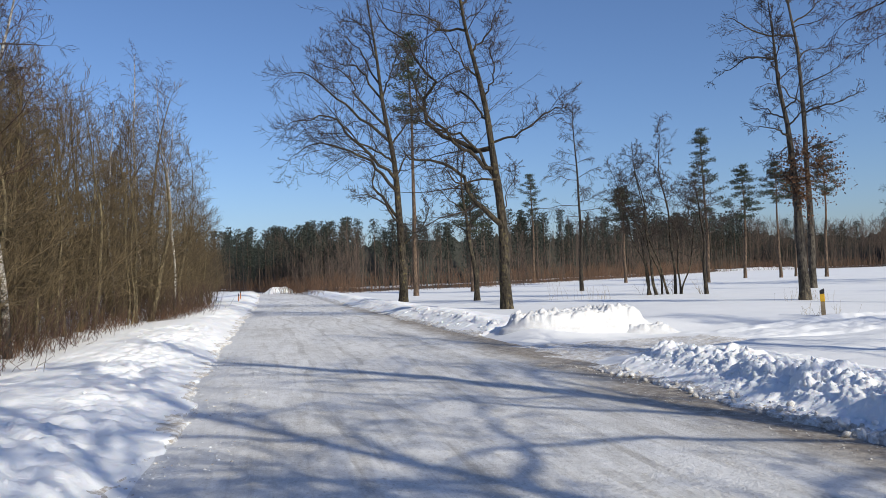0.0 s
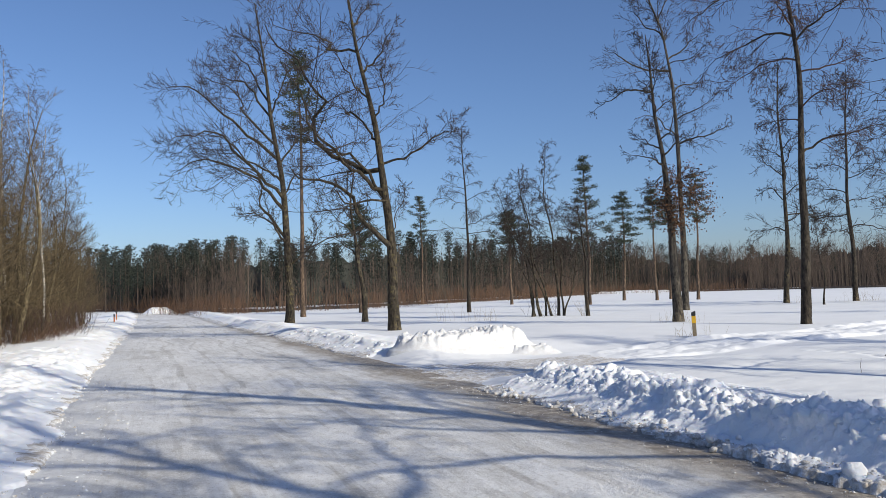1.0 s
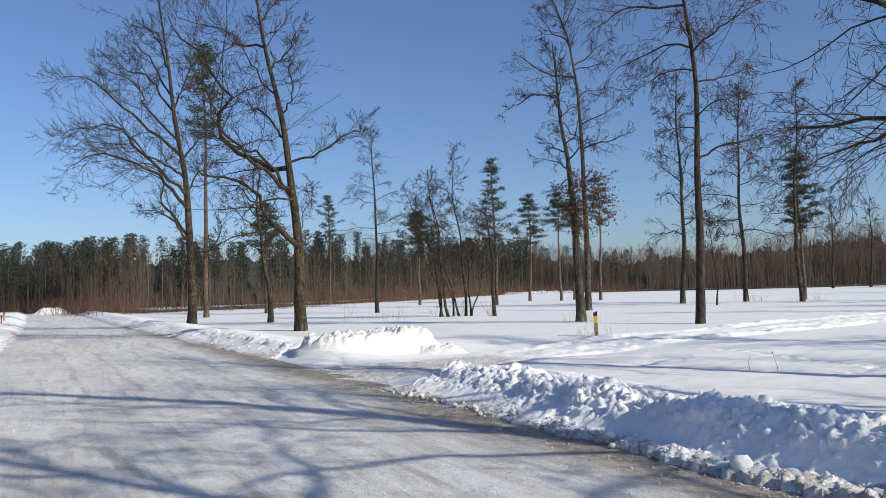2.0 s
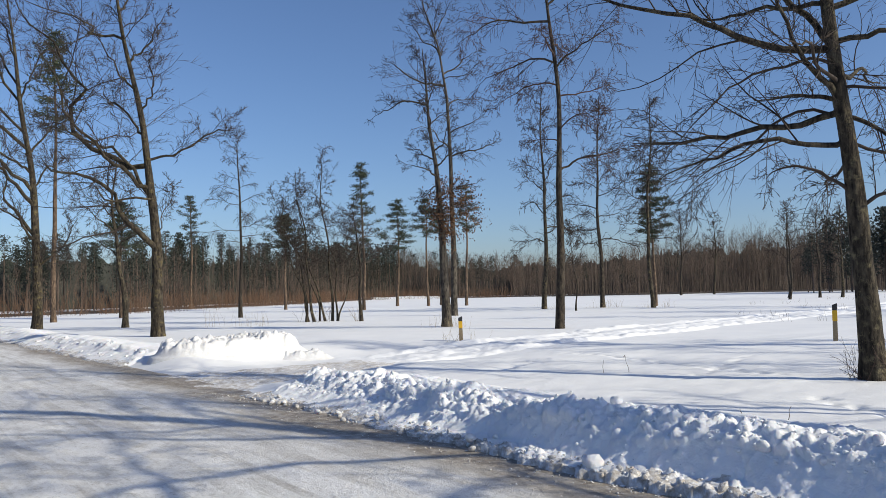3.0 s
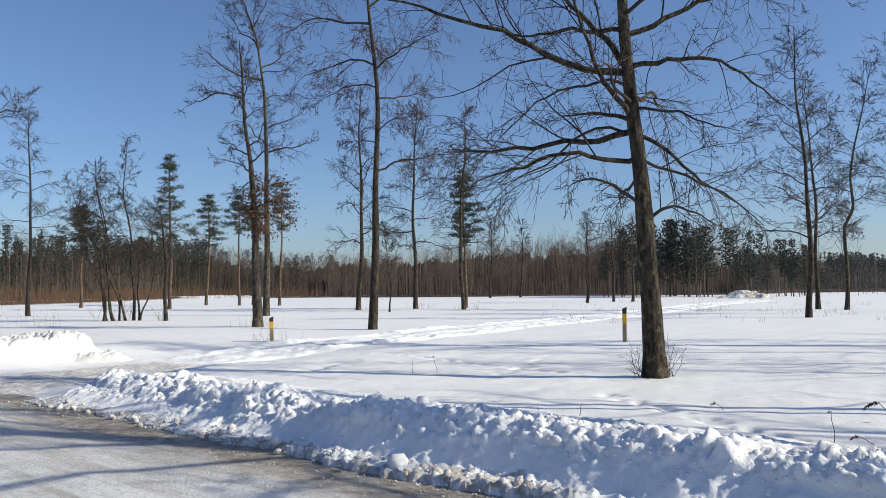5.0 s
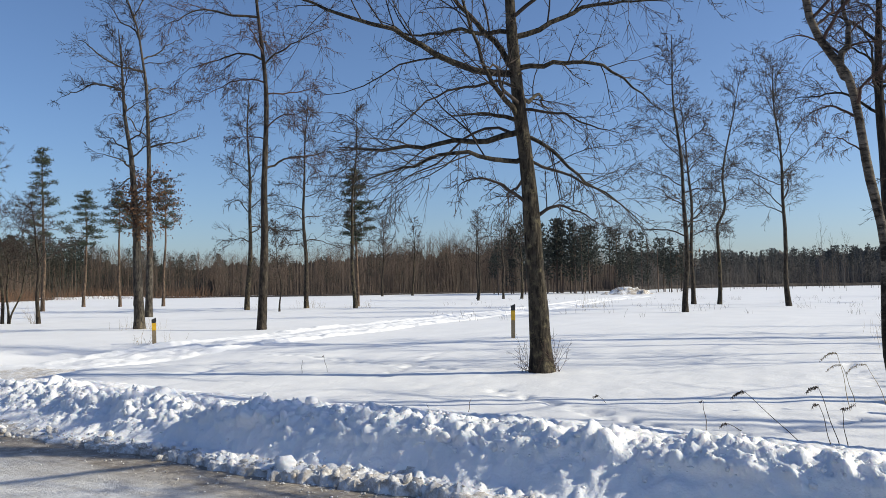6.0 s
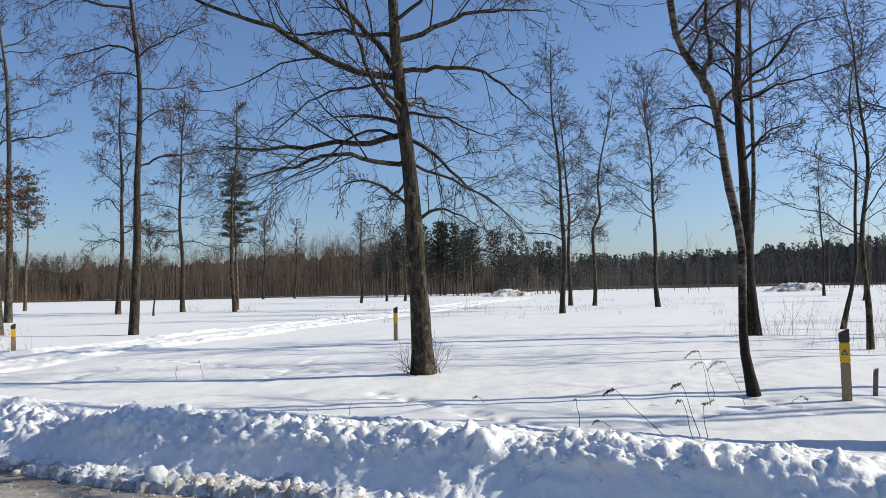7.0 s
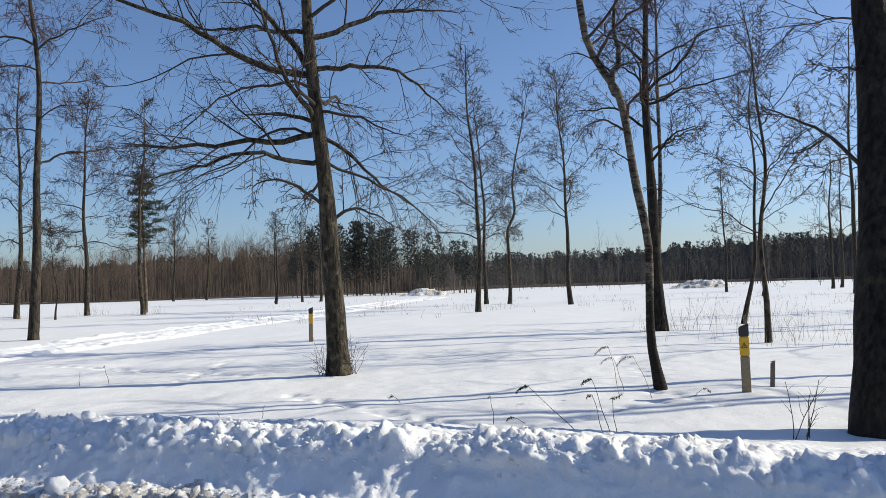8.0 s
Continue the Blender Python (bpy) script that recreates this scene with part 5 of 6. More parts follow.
def brush(name, places, seed, height, stems, material, label, category, lean=0.35, width=0.3, fine=0.005, shoots=2):
    """Many thin stems in one tangle, at the given places."""
    rng = np.random.default_rng(seed)
    P0 = np.repeat(np.array(places), stems, 0)
    P0 = P0 + rng.normal(size=P0.shape) * width
    z = ground_z(P0[:, 0], P0[:, 1]) - 0.03
    L = height * (0.45 + 0.75 * rng.random(len(P0)))
    d = unit(np.concatenate([rng.normal(size=(len(P0), 2)) * lean, np.ones((len(P0), 1))], 1))
    cur = np.concatenate([P0, z[:, None]], 1)
    pts = [cur]
    for _ in range(3):
        d = unit(d + rng.normal(size=d.shape) * 0.14)
        cur = cur + d * (L / 3)[:, None]
        pts.append(cur)
    A = np.stack(pts, 1)
    B = np.maximum(fine, 0.0011 * L)[:, None] * np.array([[1.3, 1.0, 0.8, 0.5]])
    pairs = [tubes(A, B, 3)]
    A2, B2 = sprout(rng, A, B, shoots, (0.3, 1.0), (20, 55), (0.22, 0.5), 1, (0, 0, 0.2), 0.2, 0.8, fine * 0.8, 0.5)
    pairs.append(spikes(A2, B2 * 1.25))
    v, f = joined(pairs)
    return tagged(new(name, mesh_np(name, v, f, material)), label, category, kind="stuff")


rng = np.random.default_rng(15)
spots = []
for i in range(230):
    s = 11 + 50 * rng.random() ** 1.2
    q = -(7.3 - 2.1 * float(smooth(26, 37, s)) + 6.0 * rng.random())
    x, y = to_xy(q, s)
    if math.hypot(x, y) > 14:
        spots.append((x, y))
brush("thicket_brush", spots, 16, 2.3, 9, TWIG_OLIVE, "tangled olive undergrowth below the roadside thicket", "undergrowth", 0.32, fine=0.0055, shoots=6)
deep = []
for i in range(260):
    s = 8 + 56 * rng.random()
    x, y = to_xy(-(11 + 14 * rng.random()), s)
    if math.hypot(x, y) > 16:
        deep.append((x, y))
# dark twig colour stands in for the shade between the inner stems
brush("thicket_depth", deep, 18, 6.4, 6, TWIG_DARK, "many thin stems deep inside the thicket, coloured dark for its shade", "undergrowth", 0.2, 0.7, 0.011, 9)
front = []
for i in range(190):
    s = 12 + 34 * rng.random()
    x, y = to_xy(-(7.3 - 2.2 * float(smooth(26, 37, s)) - 0.5 + 1.6 * rng.random()), s)
    if math.hypot(x, y) > 14:
        front.append((x, y))
brush("thicket_brush", front[::2], 19, 1.5, 7, TWIG_RED, "thin reddish brush at the thicket's snowy edge", "undergrowth", 0.4, 0.35, 0.005, 4)
brush("dry_brush", front, 17, 0.6, 6, SHRUB_RED, "rusty dry stems at the thicket's snowy foot", "undergrowth", 0.6)


# thin pale grass over the far half of the field's sunny corner, and at the feet of single trees
rng = np.random.default_rng(37)
spots = [(17 + 15 * rng.random(), 0.6 + 6.5 * rng.random()) for i in range(24)]
for x, y in ((32.7, 46.8), (33.9, 42.8), (29.4, 49.1), (21.48, 6.12), (12.59, 28.2), (18.62, 3.0), (41.4, 29.2)):
    spots += [(x + 0.5 * rng.normal(), y + 0.5 * rng.normal()) for i in range(6)]
far = [by_bearing(44 + 46 * rng.random(), 29 + 56 * rng.random() ** 0.8) for i in range(120)]
brush("dry_grass", far, 39, 0.34, 5, WEED, "scattered dark weed tips poking out of the snow", "dry grass", 0.3, 0.22, 0.004, 1)
brush("dry_grass", spots, 38, 0.46, 4, STRAW, "thin pale dry grass stalks standing out of the snow", "dry grass", 0.16, 0.25, 0.0024, 1)


# ---- far woods ----
EDGE = ((-75, 150), (-40, 128), (-24, 112), (-8, 76), (2, 78), (13, 94), (28, 116), (46, 146), (60, 158), (72, 132), (88, 116), (108, 108), (128, 96), (142, 90))
EDGE_FAR = ((142, 90), (190, 110), (230, 90), (250, 50), (258, 0), (250, -60), (220, -120))


def along_edge(line, f, depth):
    pts = np.array(line, float)
    seg = np.hypot(*np.diff(pts, axis=0).T)
    cum = np.concatenate([[0], np.cumsum(seg)])
    u = f * cum[-1]
    x, y = np.interp(u, cum, pts[:, 0]), np.interp(u, cum, pts[:, 1])
    d = unit(np.stack([x, y], -1))
    return x + d[:, 0] * depth, y + d[:, 1] * depth


# the woods' skyline seen over the field: bearing, rise of the tree tops in degrees
SKYLINE = np.array(((-30, 3.4), (-14, 3.5), (-11, 3.6), (-7, 4.15), (5, 4.1), (12.6, 3.55), (20, 3.3), (24, 2.7), (32, 2.35), (38, 3.0), (43.5, 3.4), (48, 3.6), (49.5, 4.2), (54, 4.35), (57.5, 3.9), (61, 2.6), (65, 2.2), (72, 2.3), (77, 2.6), (84, 2.9), (120, 3.0)))


RIDGELINE = np.array(((50, 2.25), (65, 2.2), (72, 2.3), (77, 2.6), (84, 2.9), (120, 3.0)))


def stand_height(x, y):
    far, bearing = np.hypot(x, y), np.degrees(np.arctan2(x, y))
    rise = np.where(far > 180, np.interp(bearing, RIDGELINE[:, 0], RIDGELINE[:, 1]), np.interp(bearing, SKYLINE[:, 0], SKYLINE[:, 1]))
    rise = np.where(bearing < 50, np.interp(bearing, SKYLINE[:, 0], SKYLINE[:, 1]), rise)
    return 1.4 + far * np.tan(np.radians(rise))


def bare_wood(name, line, n, depth, share, seed, fine, label, bark=WOOD_FAR, bush=False):
    """Bare trees of a belt; share: their height as a part of the stand's."""
    rng = np.random.default_rng(seed)
    x, y = along_edge(line, rng.random(n), depth[0] + (depth[1] - depth[0]) * rng.random(n) ** 1.2)
    H = stand_height(x, y) * (share[0] + (share[1] - share[0]) * rng.random(n) ** 0.8)
    lean = rng.normal(size=(n, 2)) * 0.06
    t = np.linspace(0, 1, 4)
    bow = 0.045 * rng.normal(size=(n, 1)) * np.sin(t * 3.14)
    P = np.stack([x[:, None] + (lean[:, :1] * t + bow) * H[:, None], y[:, None] + lean[:, 1:] * H[:, None] * t, 0.1 + H[:, None] * t], -1)
    R = (0.016 + 0.006 * H * rng.random(n) ** 3)[:, None] * np.array([[1, 0.8, 0.5, 0.15]]) + fine * 0.35
    pairs = [tubes(P, R, 4)]
    A, B = sprout(rng, P, R, 16 if bush else 10, (0.38 if bush else 0.22, 0.97), (25, 65) if bush else (20, 50), (0.14, 0.32) if bush else (0.16, 0.4), 2, (0, 0, 0.4), 0.15, 0.45, fine, 0.4)
    pairs.append(tubes(A, B, 3))
    A, B = sprout(rng, A, B, 4, (0.15, 1.0), (20, 55), (0.4, 0.9), 1, (0, 0, 0.25), 0.15, 0.7, fine * 0.7, 0.5)
    pairs.append(spikes(A, B * 1.25))
    v, f = joined(pairs)
    return tagged(new(name, mesh_np(name, v, f, bark)), label, "woods", kind="stuff")


NEAR_RIDGE = ((138, 92), (152, 70), (166, 40), (171, 0), (166, -40))
bare_wood("bare_woods", EDGE[:11], 500, (1, 30), (0.45, 0.96), 501, 0.011, "belt of bare grey-brown young trees along the field")
bare_wood("bare_woods", EDGE[9:], 480, (2, 40), (0.55, 1.08), 502, 0.012, "taller bare woods at the edge of the field")
bare_wood("bare_woods", EDGE[8:13], 420, (12, 44), (0.78, 1.04), 508, 0.016, "close bare crowns deeper in the woods", bush=True)
bare_wood("bare_woods", EDGE[9:], 26, (0, 25), (0.95, 1.35), 506, 0.012, "single taller bare trees standing out of the woods")
bare_wood("bare_woods", ((92, 66), (110, 34), (118, 8), (116, -12)), 26, (0, 34), (0.9, 1.7), 509, 0.012, "thin single bare trees standing before the far ridge")
bare_wood("far_bare_woods", NEAR_RIDGE, 170, (0, 30), (0.4, 1.0), 504, 0.02, "thin bare young wood before the far ridge", RIDGE_WOOD_HAZED)
bare_wood("far_bare_woods", EDGE_FAR, 260, (0, 38), (0.4, 0.95), 503, 0.03, "bare woods far across the field, greyed for haze", RIDGE_WOOD_HAZED)


def conifer_proto(seed, H, spruce, pads, sprays, size):
    """Triangles of one distant conifer crown: flat pads of needle sprays at the ends of its branches, with gaps between."""
    rng = np.random.default_rng(seed)
    base = 0.22 if spruce else 0.42 + 0.12 * rng.random()
    f = (np.arange(pads) + rng.random(pads)) / pads
    if spruce:
        env = 1.15 * (1 - f) ** 0.9 * (0.7 + 0.5 * rng.random(pads)) + 0.06
    else:
        env = 1.35 * (1 - f) ** 0.6 * (0.45 + 0.55 * smooth(0, 0.3, f)) * (0.55 + 0.7 * rng.random(pads)) + 0.1
    az = np.arange(pads) * 2.4 + rng.random(pads)
    rr = env * (0.25 + 0.6 * rng.random(pads))
    centre = np.stack([rr * np.cos(az), rr * np.sin(az), H * (base + (1 - base) * f) - 0.3], -1)
    wide = (0.22 + 0.24 * env * (0.6 + 0.6 * rng.random(pads)))[:, None, None]
    c = (centre[:, None] + rng.normal(size=(pads, sprays, 3)) * wide * np.array([0.85, 0.85, 0.26])).reshape(-1, 3)
    d = unit(unit(c * np.array([1, 1, 0])) * 0.6 + np.array([0, 0, 0.35]) + rng.normal(size=c.shape) * 0.6)
    side = unit(np.cross(d, rng.normal(size=c.shape)))
    ln = size * (0.6 + 0.8 * rng.random((len(c), 1)))
    return np.stack([c - side * ln * 0.34, c + side * ln * 0.34, c + d * ln], 1).reshape(-1, 3)


def conifer_wood(name, line, n, depth, share, seed, label, needles=NEEDLE_FAR, bark=WOOD_FAR, spruce=3, pads=40, sprays=15, size=0.23, slim=1.0):
    rng = np.random.default_rng(seed)
    protos = [conifer_proto(seed + i, 10.0, i % spruce == spruce - 1, pads, sprays, size) for i in range(9)]
    x, y = along_edge(line, rng.random(n), depth[0] + (depth[1] - depth[0]) * rng.random(n))
    H = stand_height(x, y) * (share[0] + (share[1] - share[0]) * rng.random(n))
    out = []
    for i in range(n):
        a = rng.random() * 6.283
        c, s = math.cos(a), math.sin(a)
        k = H[i] / 10.0
        w = slim * k * (0.85 + 0.3 * rng.random())
        V = protos[i % 9] @ np.array([[c, s, 0], [-s, c, 0], [0, 0, 1]])
        out.append(V * np.array([w, w, k]) + np.array([x[i], y[i], 0.2]))
    V = np.concatenate(out)
    tagged(new(name, mesh_np(name, V, np.arange(len(V)).reshape(-1, 3), needles, False)), label, "woods", kind="stuff")
    P = np.stack([np.stack([x, y, np.full(n, 0.1)], -1), np.stack([x, y, 0.2 + H * 0.55], -1), np.stack([x, y, 0.2 + H * 0.97], -1)], 1)
    v, f = tubes(P, np.array([[0.12, 0.09, 0.03]]) * (H / 11)[:, None], 5)
    tagged(new("conifer_trunks", mesh_np("conifer_trunks", v, f, bark)), "straight trunks in the conifer woods", "woods", kind="stuff")


conifer_wood("conifer_woods", EDGE[:9], 400, (18, 52), (0.66, 1.12), 601, "dark green belt of pines and spruces behind the field", sprays=13, size=0.25)
conifer_wood("conifer_woods", ((-30, 112), (-13, 100), (1, 98)), 75, (0, 30), (0.7, 1.06), 631, "dark pines closing the end of the road")
conifer_wood("conifer_woods", EDGE[8:11], 70, (24, 50), (0.6, 1.04), 611, "dark pines closing the field behind bare trees", spruce=99)
conifer_wood("conifer_woods", EDGE[10:], 30, (25, 50), (0.7, 0.95), 621, "scattered dark pines among the bare woods", spruce=99)
conifer_wood("far_conifer_woods", EDGE_FAR, 820, (18, 66), (0.84, 1.05), 641, "dark conifer ridge far across the field, greyed for haze", NEEDLE_RIDGE_HAZED, RIDGE_WOOD_HAZED, 3, 24, 8, 0.42, 0.72)
cx, cy = by_bearing(54.0, 132)
conifer_wood("pine_stand", ((cx - 12, cy + 9), (cx + 10, cy - 14)), 58, (-4, 16), (0.62, 1.13), 661, "dense stand of tall pines at the woods' edge", NEEDLE_STAND, spruce=3, pads=40, sprays=13, size=0.30, slim=1.12)

# rust-coloured shrubs along the edge of the woods
rng = np.random.default_rng(31)
ex, ey = along_edge(EDGE[:10], rng.random(760), -4 + 9 * rng.random(760))
brush("rust_shrubs", np.stack([ex, ey], -1), 32, 2.1, 7, SHRUB_RED, "dense rust-coloured young shrubs before the woods", "shrubs", 0.3, 1.4, 0.0095)
ex, ey = along_edge(EDGE, rng.random(450), 4 + 16 * rng.random(450))
brush("grey_shrubs", np.stack([ex, ey], -1), 33, 4.0, 4, WOOD_FAR, "grey-brown undergrowth inside the woods", "shrubs", 0.16, 1.0, 0.022)


ex, ey = along_edge(EDGE_FAR, rng.random(480), 22 * rng.random(480))
brush("ridge_shrubs", np.stack([ex, ey], -1), 34, 6.5, 5, RIDGE_WOOD_HAZED, "brown undergrowth before the far ridge, greyed for haze", "shrubs", 0.2, 2.0, 0.03)


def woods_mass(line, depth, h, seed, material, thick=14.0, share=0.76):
    """Stands in for the shade deep inside the woods: a ragged thick dark wall behind the first trees."""
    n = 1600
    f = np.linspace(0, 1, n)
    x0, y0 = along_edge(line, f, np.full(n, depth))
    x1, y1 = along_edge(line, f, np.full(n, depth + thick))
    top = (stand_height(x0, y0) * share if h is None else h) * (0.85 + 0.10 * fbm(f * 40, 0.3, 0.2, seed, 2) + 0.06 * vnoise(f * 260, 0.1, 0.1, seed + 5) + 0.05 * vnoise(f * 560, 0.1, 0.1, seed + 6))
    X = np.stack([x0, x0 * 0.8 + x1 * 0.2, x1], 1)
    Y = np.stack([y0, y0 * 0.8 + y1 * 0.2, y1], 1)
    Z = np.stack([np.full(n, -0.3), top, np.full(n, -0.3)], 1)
    return tagged(new("backdrop", grid_mesh("backdrop", X, Y, Z, material)), "backdrop wall standing in for the woods' shaded depth", "woods", kind="structure")


woods_mass(EDGE[:10], 48.0, None, 701, DEEP_CONIFER_SHADE, share=0.8)
woods_mass(EDGE[9:], 44.0, None, 705, BACKWOOD_SHADE, share=0.9)
woods_mass(EDGE_FAR, 66.0, None, 711, FAR_RIDGE_HAZED, share=0.98)
# low walls: the shade at the woods' foot, put in as dark colour
woods_mass(EDGE, 4.0, 0.65, 721, BACKWOOD_SHADE, 9.0)
woods_mass(EDGE_FAR, 6.0, 1.3, 731, BACKWOOD_SHADE, 9.0)


# ---- posts, stake, weeds ----
def box(bm, sx, sy, z0, z1, slant=0.0, bevel=0.008, ox=0.0, oy=0.0):
    r = bmesh.ops.create_cube(bm, size=1.0)
    for v in r["verts"]:
        up = v.co.z > 0
        v.co = Vector((ox + v.co.x * sx, oy + v.co.y * sy, (z1 + (slant * (0.5 if v.co.x > 0 else -0.5) if up else 0)) if up else z0))
    bmesh.ops.bevel(bm, geom=list({e for v in r["verts"] for e in v.link_edges}), offset=bevel, segments=2, affect="EDGES")


def marker_post(x, y, h, tilt, sign, label):
    root = tagged(new("marker_post"), label, "marker post", "marker posts")
    root.matrix_world = pose(x, y, floor_at(x, y), 0, tilt, -math.degrees(math.atan2(x, y)))
    w = 0.105
    for nm, z0, z1, k, m, sl in (("shaft", -0.3, h * 0.535, 1.0, POST_GREY, 0.0), ("yellow_band", h * 0.535 + 0.002, h * 0.83, 1.06, POST_YELLOW, 0.0), ("black_cap", h * 0.83 + 0.002, h, 1.09, POST_BLACK, 0.05)):
        bm = bmesh.new()
        box(bm, w * k, w * 0.9 * k, z0, z1, sl)
        p = part(nm, bm, m, root)
        if sign and nm == "yellow_band":
            bm = bmesh.new()
            zc, a, t = h * 0.7, 0.036, 0.006
            tri = [Vector((-a, 0, zc - a * 0.9)), Vector((a, 0, zc - a * 0.9)), Vector((0, 0, zc + a))]
            mid = sum(tri, Vector()) / 3
            ring = [(v, mid + (v - mid) * 0.68) for v in tri]
            yf = -w * 0.9 * k / 2
            outer = [[bm.verts.new((v.x, yf - dy, v.z)) for v in (o, i)] for dy in (0.001, 0.004) for o, i in ring]
            for j in range(3):
                n = (j + 1) % 3
                f0, f1, b0, b1 = outer[3 + j], outer[3 + n], outer[j], outer[n]
                bm.faces.new((f0[0], f1[0], f1[1], f0[1]))
                bm.faces.new((b0[0], b1[0], f1[0], f0[0]))
                bm.faces.new((b0[1], f0[1], f1[1], b1[1]))
            child_ob = part("warning_triangle", bm, POST_BLACK, p)
            bm = bmesh.new()
            box(bm, 0.006, 0.003, zc - 0.016, zc + 0.014, 0, 0.0005, 0, yf - 0.002)
            part("bolt_mark", bm, POST_BLACK, p)
    return root


marker_post(9.73, 20.76, 0.68, -1.5, False, "weathered grey marker post with yellow band, deep in snow")
marker_post(16.41, 13.91, 0.88, 0.5, False, "slim grey marker post with yellow band and dark cap")
marker_post(10.37, 1.89, 0.80, -0.7, True, "grey marker post with yellow warning band and black cap")
stake = tagged(new("stake"), "short dark wooden stake standing in the snow", "stake")
stake.matrix_world = pose(11.04, 1.71, floor_at(11.04, 1.71), 0, 3, -80)
bm = bmesh.new()
box(bm, 0.055, 0.045, -0.2, 0.31, 0.02, 0.006)
part("body", bm, plain_material("old_wood", (0.09, 0.075, 0.06), (0.2, 0.17, 0.14), 0.85, 30), stake)
bm = bmesh.new()
box(bm, 0.058, 0.048, 0.312, 0.325, 0.02, 0.003)
part("end_grain", bm, POST_GREY, stake)
# dark-topped stakes at the far left verge
for x, y in ((-15.2, 60.0), (-13.3, 52.0)):
    st = tagged(new("verge_stake"), "small orange stake on the snowy verge", "stake", "verge stakes")
    st.matrix_world = pose(x, y, floor_at(x, y) + 0.1)
    bm = bmesh.new()
    box(bm, 0.07, 0.07, -0.4, 0.42, 0, 0.008)
    part("body", bm, plain_material("orange_paint", (0.36, 0.12, 0.04), (0.46, 0.17, 0.06), 0.6, 12), st)
    bm = bmesh.new()
    box(bm, 0.074, 0.074, 0.425, 0.6, 0, 0.008)
    part("top", bm, POST_BLACK, st)


def weed(x, y, h, reach, heads, seed, label="dry brown weed stalk bent over the snow", droop=0.1, curve=1.2, pale=False):
    """A single dry stalk: height, reach to the side, and the number of flakes in its head."""
    rng = np.random.default_rng(seed)
    root = tagged(new("dry_weed"), label, "weed", "dry weeds")
    root.matrix_world = pose(x, y, floor_at(x, y) - 0.02, 0, 0, -math.degrees(math.atan2(x, y)))
    t = np.linspace(0, 1, 9)
    P = np.stack([reach * t ** curve + 0.006 * np.sin(t * 9 + seed), 0.05 * np.sin(t * 2 + seed), (h + 0.02) * t], -1)
    v, f = tubes(P[None], np.linspace(0.0042, 0.0022, 9)[None], 5)
    child("stalk", mesh_np("stalk", v, f, STRAW if pale else WEED), root)
    if heads:
        way = -1.0 if reach < 0 else 1.0
        n = 5
        u = np.linspace(0, 1, n)
        H = P[-1] + np.stack([way * droop * u, 0 * u, 0.25 * droop * u - 0.75 * droop * u ** 2], -1)
        v, f = tubes(H[None], np.linspace(0.002, 0.001, n)[None], 4)
        heads = heads * 3
        k = rng.random(heads)
        c = np.stack([np.interp(k, u, H[:, a]) for a in range(3)], -1) + rng.normal(size=(heads, 3)) * 0.006
        d = unit(rng.normal(size=c.shape) * 0.45 + np.array([way * 0.4, 0, -1.0]))
        s = unit(np.cross(d, rng.normal(size=c.shape)))
        V = np.stack([c - s * 0.003, c + s * 0.003, c + d * 0.02 * (0.5 + rng.random((heads, 1)))], 1)
        m = STRAW if pale else WEED
        child("head_stem", mesh_np("head_stem", v, f, m), root)
        child("seed_head", mesh_np("seed_head", V, np.arange(heads * 3).reshape(-1, 3), m, False), root)["kind"] = "stuff"
    return root


def sprigs(name, x, y, n, h, seed, material, label, category="shrub", group="", width=0.12, lean=0.5, side=3):
    rng = np.random.default_rng(seed)
    root = tagged(new(name), label, category, group)
    root.matrix_world = pose(x, y, floor_at(x, y) - 0.03)
    d = unit(np.concatenate([rng.normal(size=(n, 2)) * lean, np.ones((n, 1))], 1))
    cur = np.concatenate([rng.normal(size=(n, 2)) * width, np.zeros((n, 1))], 1)
    L = h * (0.5 + 0.7 * rng.random(n))
    pts = [cur]
    for _ in range(5):
        d = unit(d + rng.normal(size=d.shape) * 0.10)
        cur = cur + d * (L / 5)[:, None]
        pts.append(cur)
    A = np.stack(pts, 1)
    B = np.linspace(0.0045, 0.0022, 6)[None] * np.ones((n, 1)) * max(1.0, math.hypot(x, y) / 30) * (0.6 if side == 1 else 1.0)
    v, f = tubes(A, B, 4)
    child("stem_bundle", mesh_np("stem_bundle", v, f, material), root)["kind"] = "stuff"
    A2, B2 = sprout(rng, A, B, side, (0.3, 0.95), (25, 50), (0.25, 0.5), 3, (0, 0, 0.1), 0.1, 0.8, 0.0022, 0.6)
    v, f = tubes(A2, B2, 3)
    child("side_growth", mesh_np("side_growth", v, f, material), root)["kind"] = "stuff"
    return root


sprigs("root_sprouts", 10.70, 8.10, 13, 0.75, 801, TWIG_RED, "thin sprouts round the big alder's foot", lean=0.5, width=0.09)
sprigs("root_sprouts", 10.40, 8.38, 15, 0.7, 802, TWIG_RED, "thin sprouts round the big alder's foot", lean=0.85, width=0.10)
sprigs("bare_shrub", 7.72, 0.95, 6, 0.5, 803, TWIG_DARK, "small bare shrub by the thick ash", lean=0.5)
sprigs("bare_shrub", 9.5, 20.9, 6, 0.38, 804, STRAW, "dry scrub at the marker post's foot")
sprigs("bare_shrub", 10.5, 39.2, 16, 1.1, 807, TWIG_RED, "thin brush round the willow clump's foot", width=0.6, lean=0.5)
sprigs("bare_shrub", 12.3, 38.6, 10, 0.9, 805, STRAW, "dry scrub beside the young alder")
sprigs("bare_shrub", 22.2, 5.6, 9, 0.9, 806, TWIG_RED, "bare scrub beside the dark alder", width=0.3, lean=0.14, side=2)
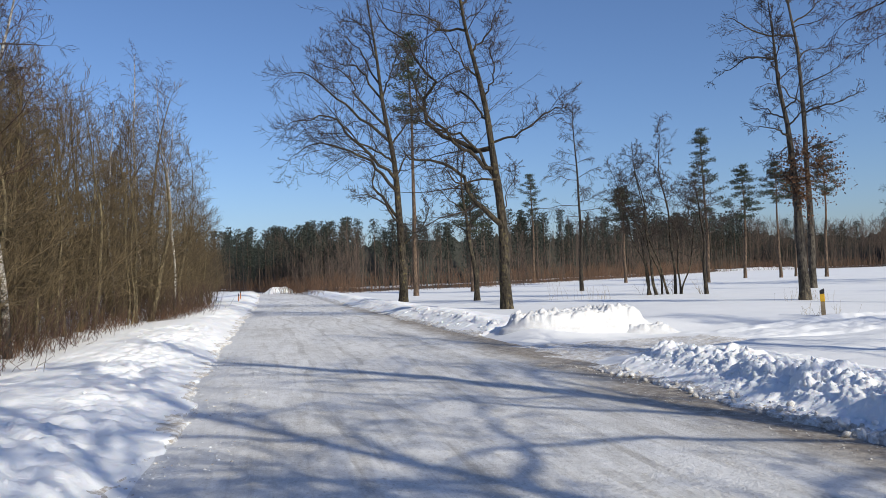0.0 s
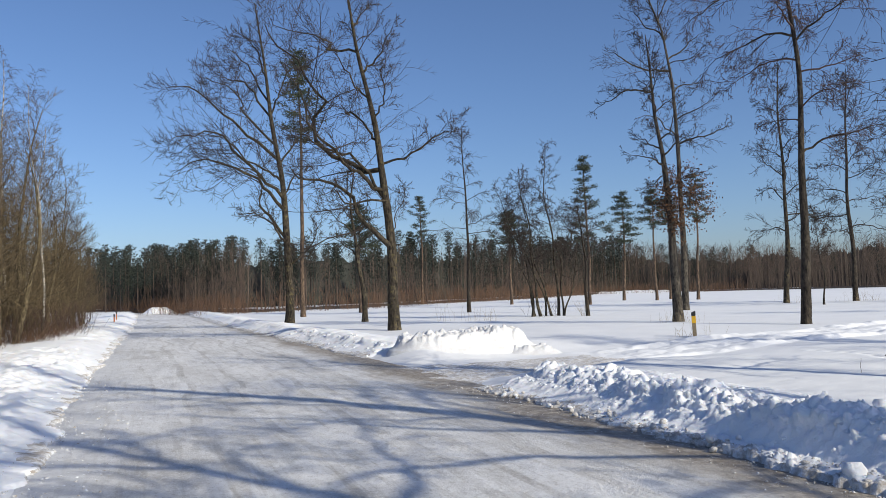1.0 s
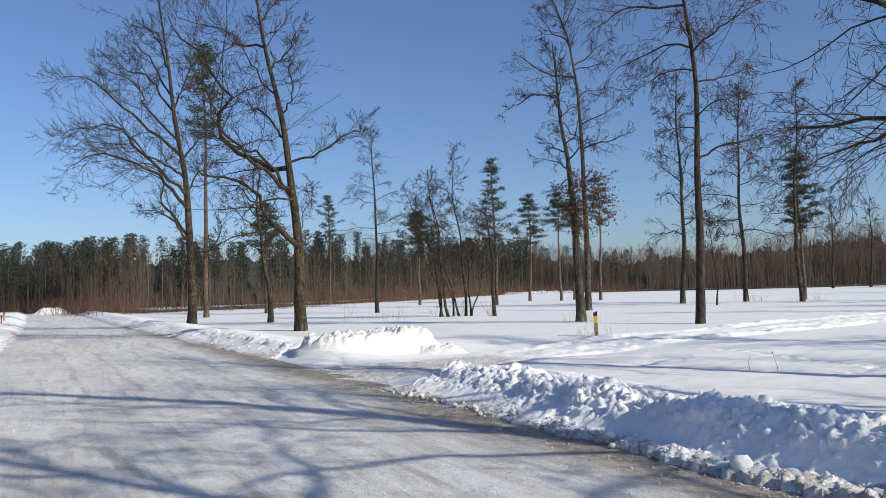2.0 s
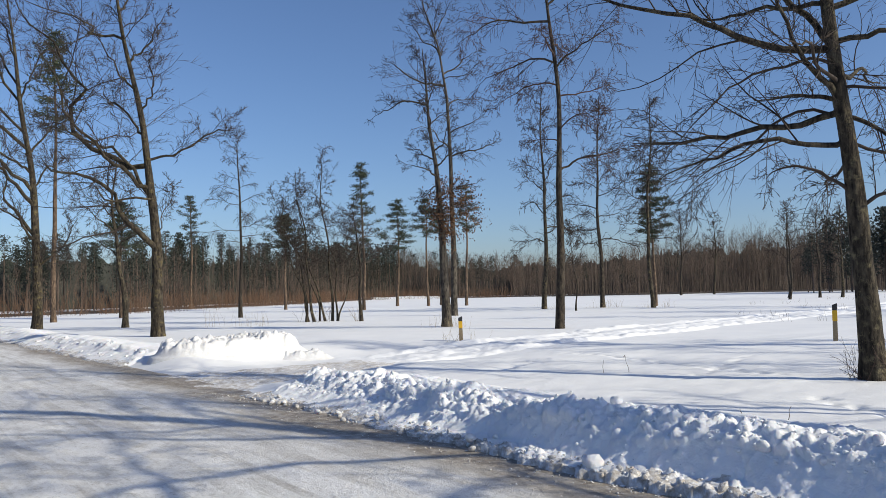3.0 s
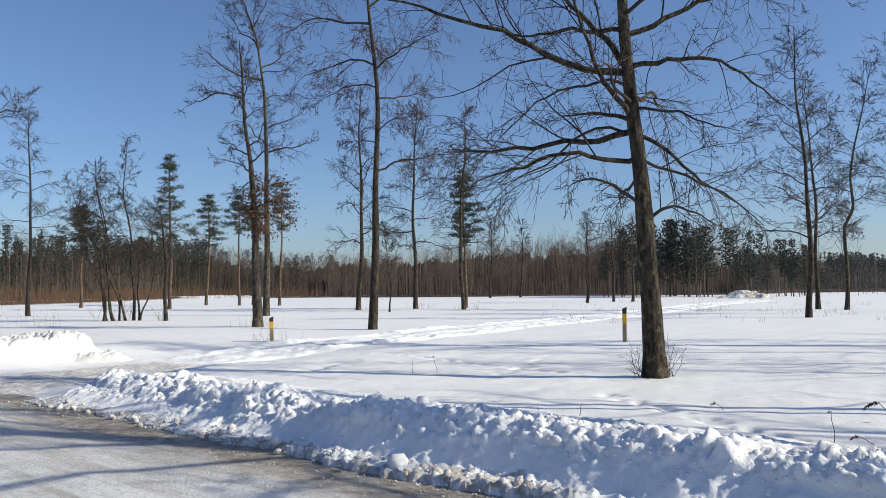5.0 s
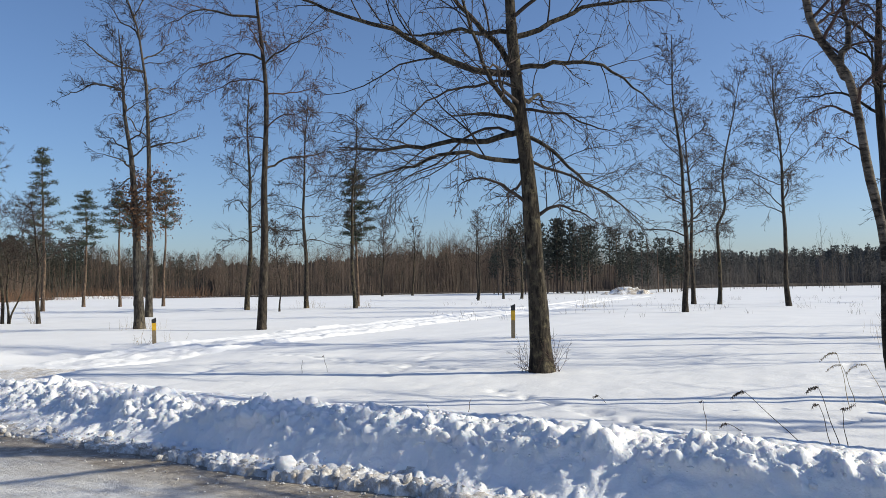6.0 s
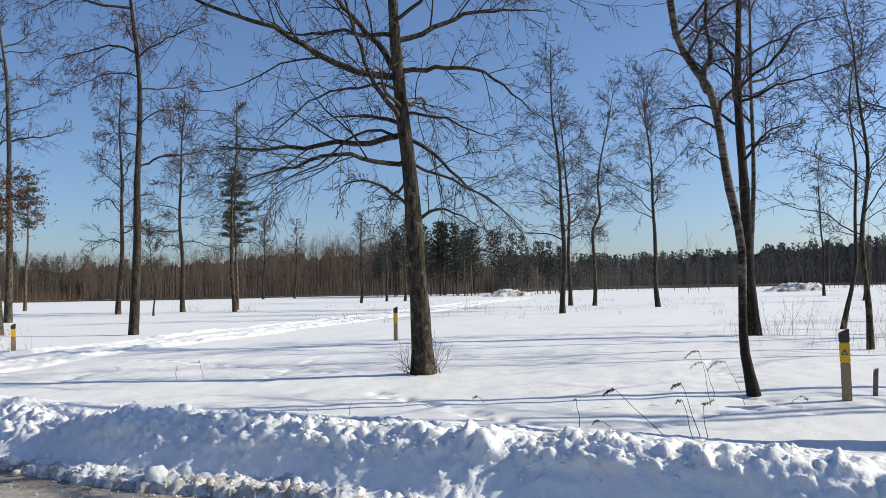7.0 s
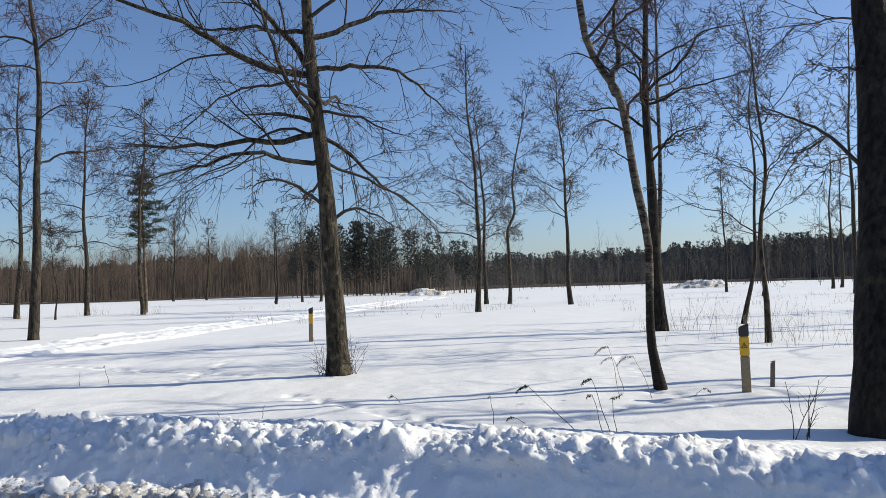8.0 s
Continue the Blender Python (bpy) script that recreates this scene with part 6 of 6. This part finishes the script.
for i, (x, y, h) in enumerate(((24.5, 4.6, 1.2), (26.0, 5.6, 1.1), (19.4, 2.5, 1.2), (20.3, 3.5, 1.0), (25.2, 3.8, 1.3), (32.6, 46.4, 1.1), (33.4, 46.2, 1.0), (34.6, 42.4, 0.9), (29.0, 4.4, 1.2), (17.4, 1.6, 1.0), (41.0, 29.5, 1.4), (41.8, 28.9, 1.2), (5.2, 37.0, 1.3), (6.6, 36.5, 1.0), (7.0, 35.8, 1.1), (12.2, 27.8, 0.55), (12.9, 27.9, 0.6), (9.9, 20.6, 0.6))):
    sprigs("grass_tuft", x, y, 9 + i % 4, h * 0.62, 820 + i, STRAW, "dry straw-coloured stalks sticking out of snow", "dry grass", "dry tufts", 0.35, 0.13, 1)

NODDING = "pale feathery grass head nodding over the snow"
UPRIGHT = "thin upright dry stalk in the snow"
VERGE = "thin bare twig in the verge snow"
weed(6.93, 2.60, 0.46, -0.50, 46, 841, droop=0.11, curve=1.1)
weed(7.02, 2.39, 0.53, -0.16, 40, 842, droop=0.09)
weed(6.97, 2.44, 0.40, -0.09, 14, 843, droop=0.05)
weed(7.08, 2.36, 0.36, -0.04, 22, 854, droop=-0.1)
weed(9.35, 3.12, 0.62, -0.10, 44, 844, NODDING, 0.16, 1.3, True)
weed(9.71, 2.84, 0.50, -0.20, 40, 845, NODDING, 0.2, 1.3, True)
weed(10.03, 3.3, 0.42, -0.12, 26, 855, NODDING, 0.16, 1.3, True)
weed(7.32, 3.71, 0.27, -0.03, 6, 846, UPRIGHT, 0.03)
weed(7.45, 3.40, 0.07, -0.15, 26, 849, droop=0.06)
weed(10.98, 0.79, 0.42, 0.03, 0, 856, UPRIGHT, pale=True)
weed(8.50, 11.35, 0.27, -0.07, 6, 847, UPRIGHT, 0.03)
weed(8.0, 11.4, 0.22, 0.01, 0, 848, UPRIGHT)
weed(-6.6, 13.2, 0.75, 0.12, 0, 851, VERGE)
weed(-6.9, 13.5, 0.6, 0.2, 0, 852, VERGE)
weed(-7.4, 13.4, 0.7, -0.18, 0, 853, VERGE)
weed(8.29, 5.49, 0.09, -0.10, 18, 857, "small dark weed just above the snow", 0.05)
weed(6.45, 6.62, 0.10, -0.03, 0, 858, UPRIGHT)
weed(6.66, 6.22, 0.14, 0.03, 0, 859, UPRIGHT)
weed(9.9, 2.46, 0.1, 0.16, 16, 860, "short bent dry stalk over the snow", 0.08, 0.8)
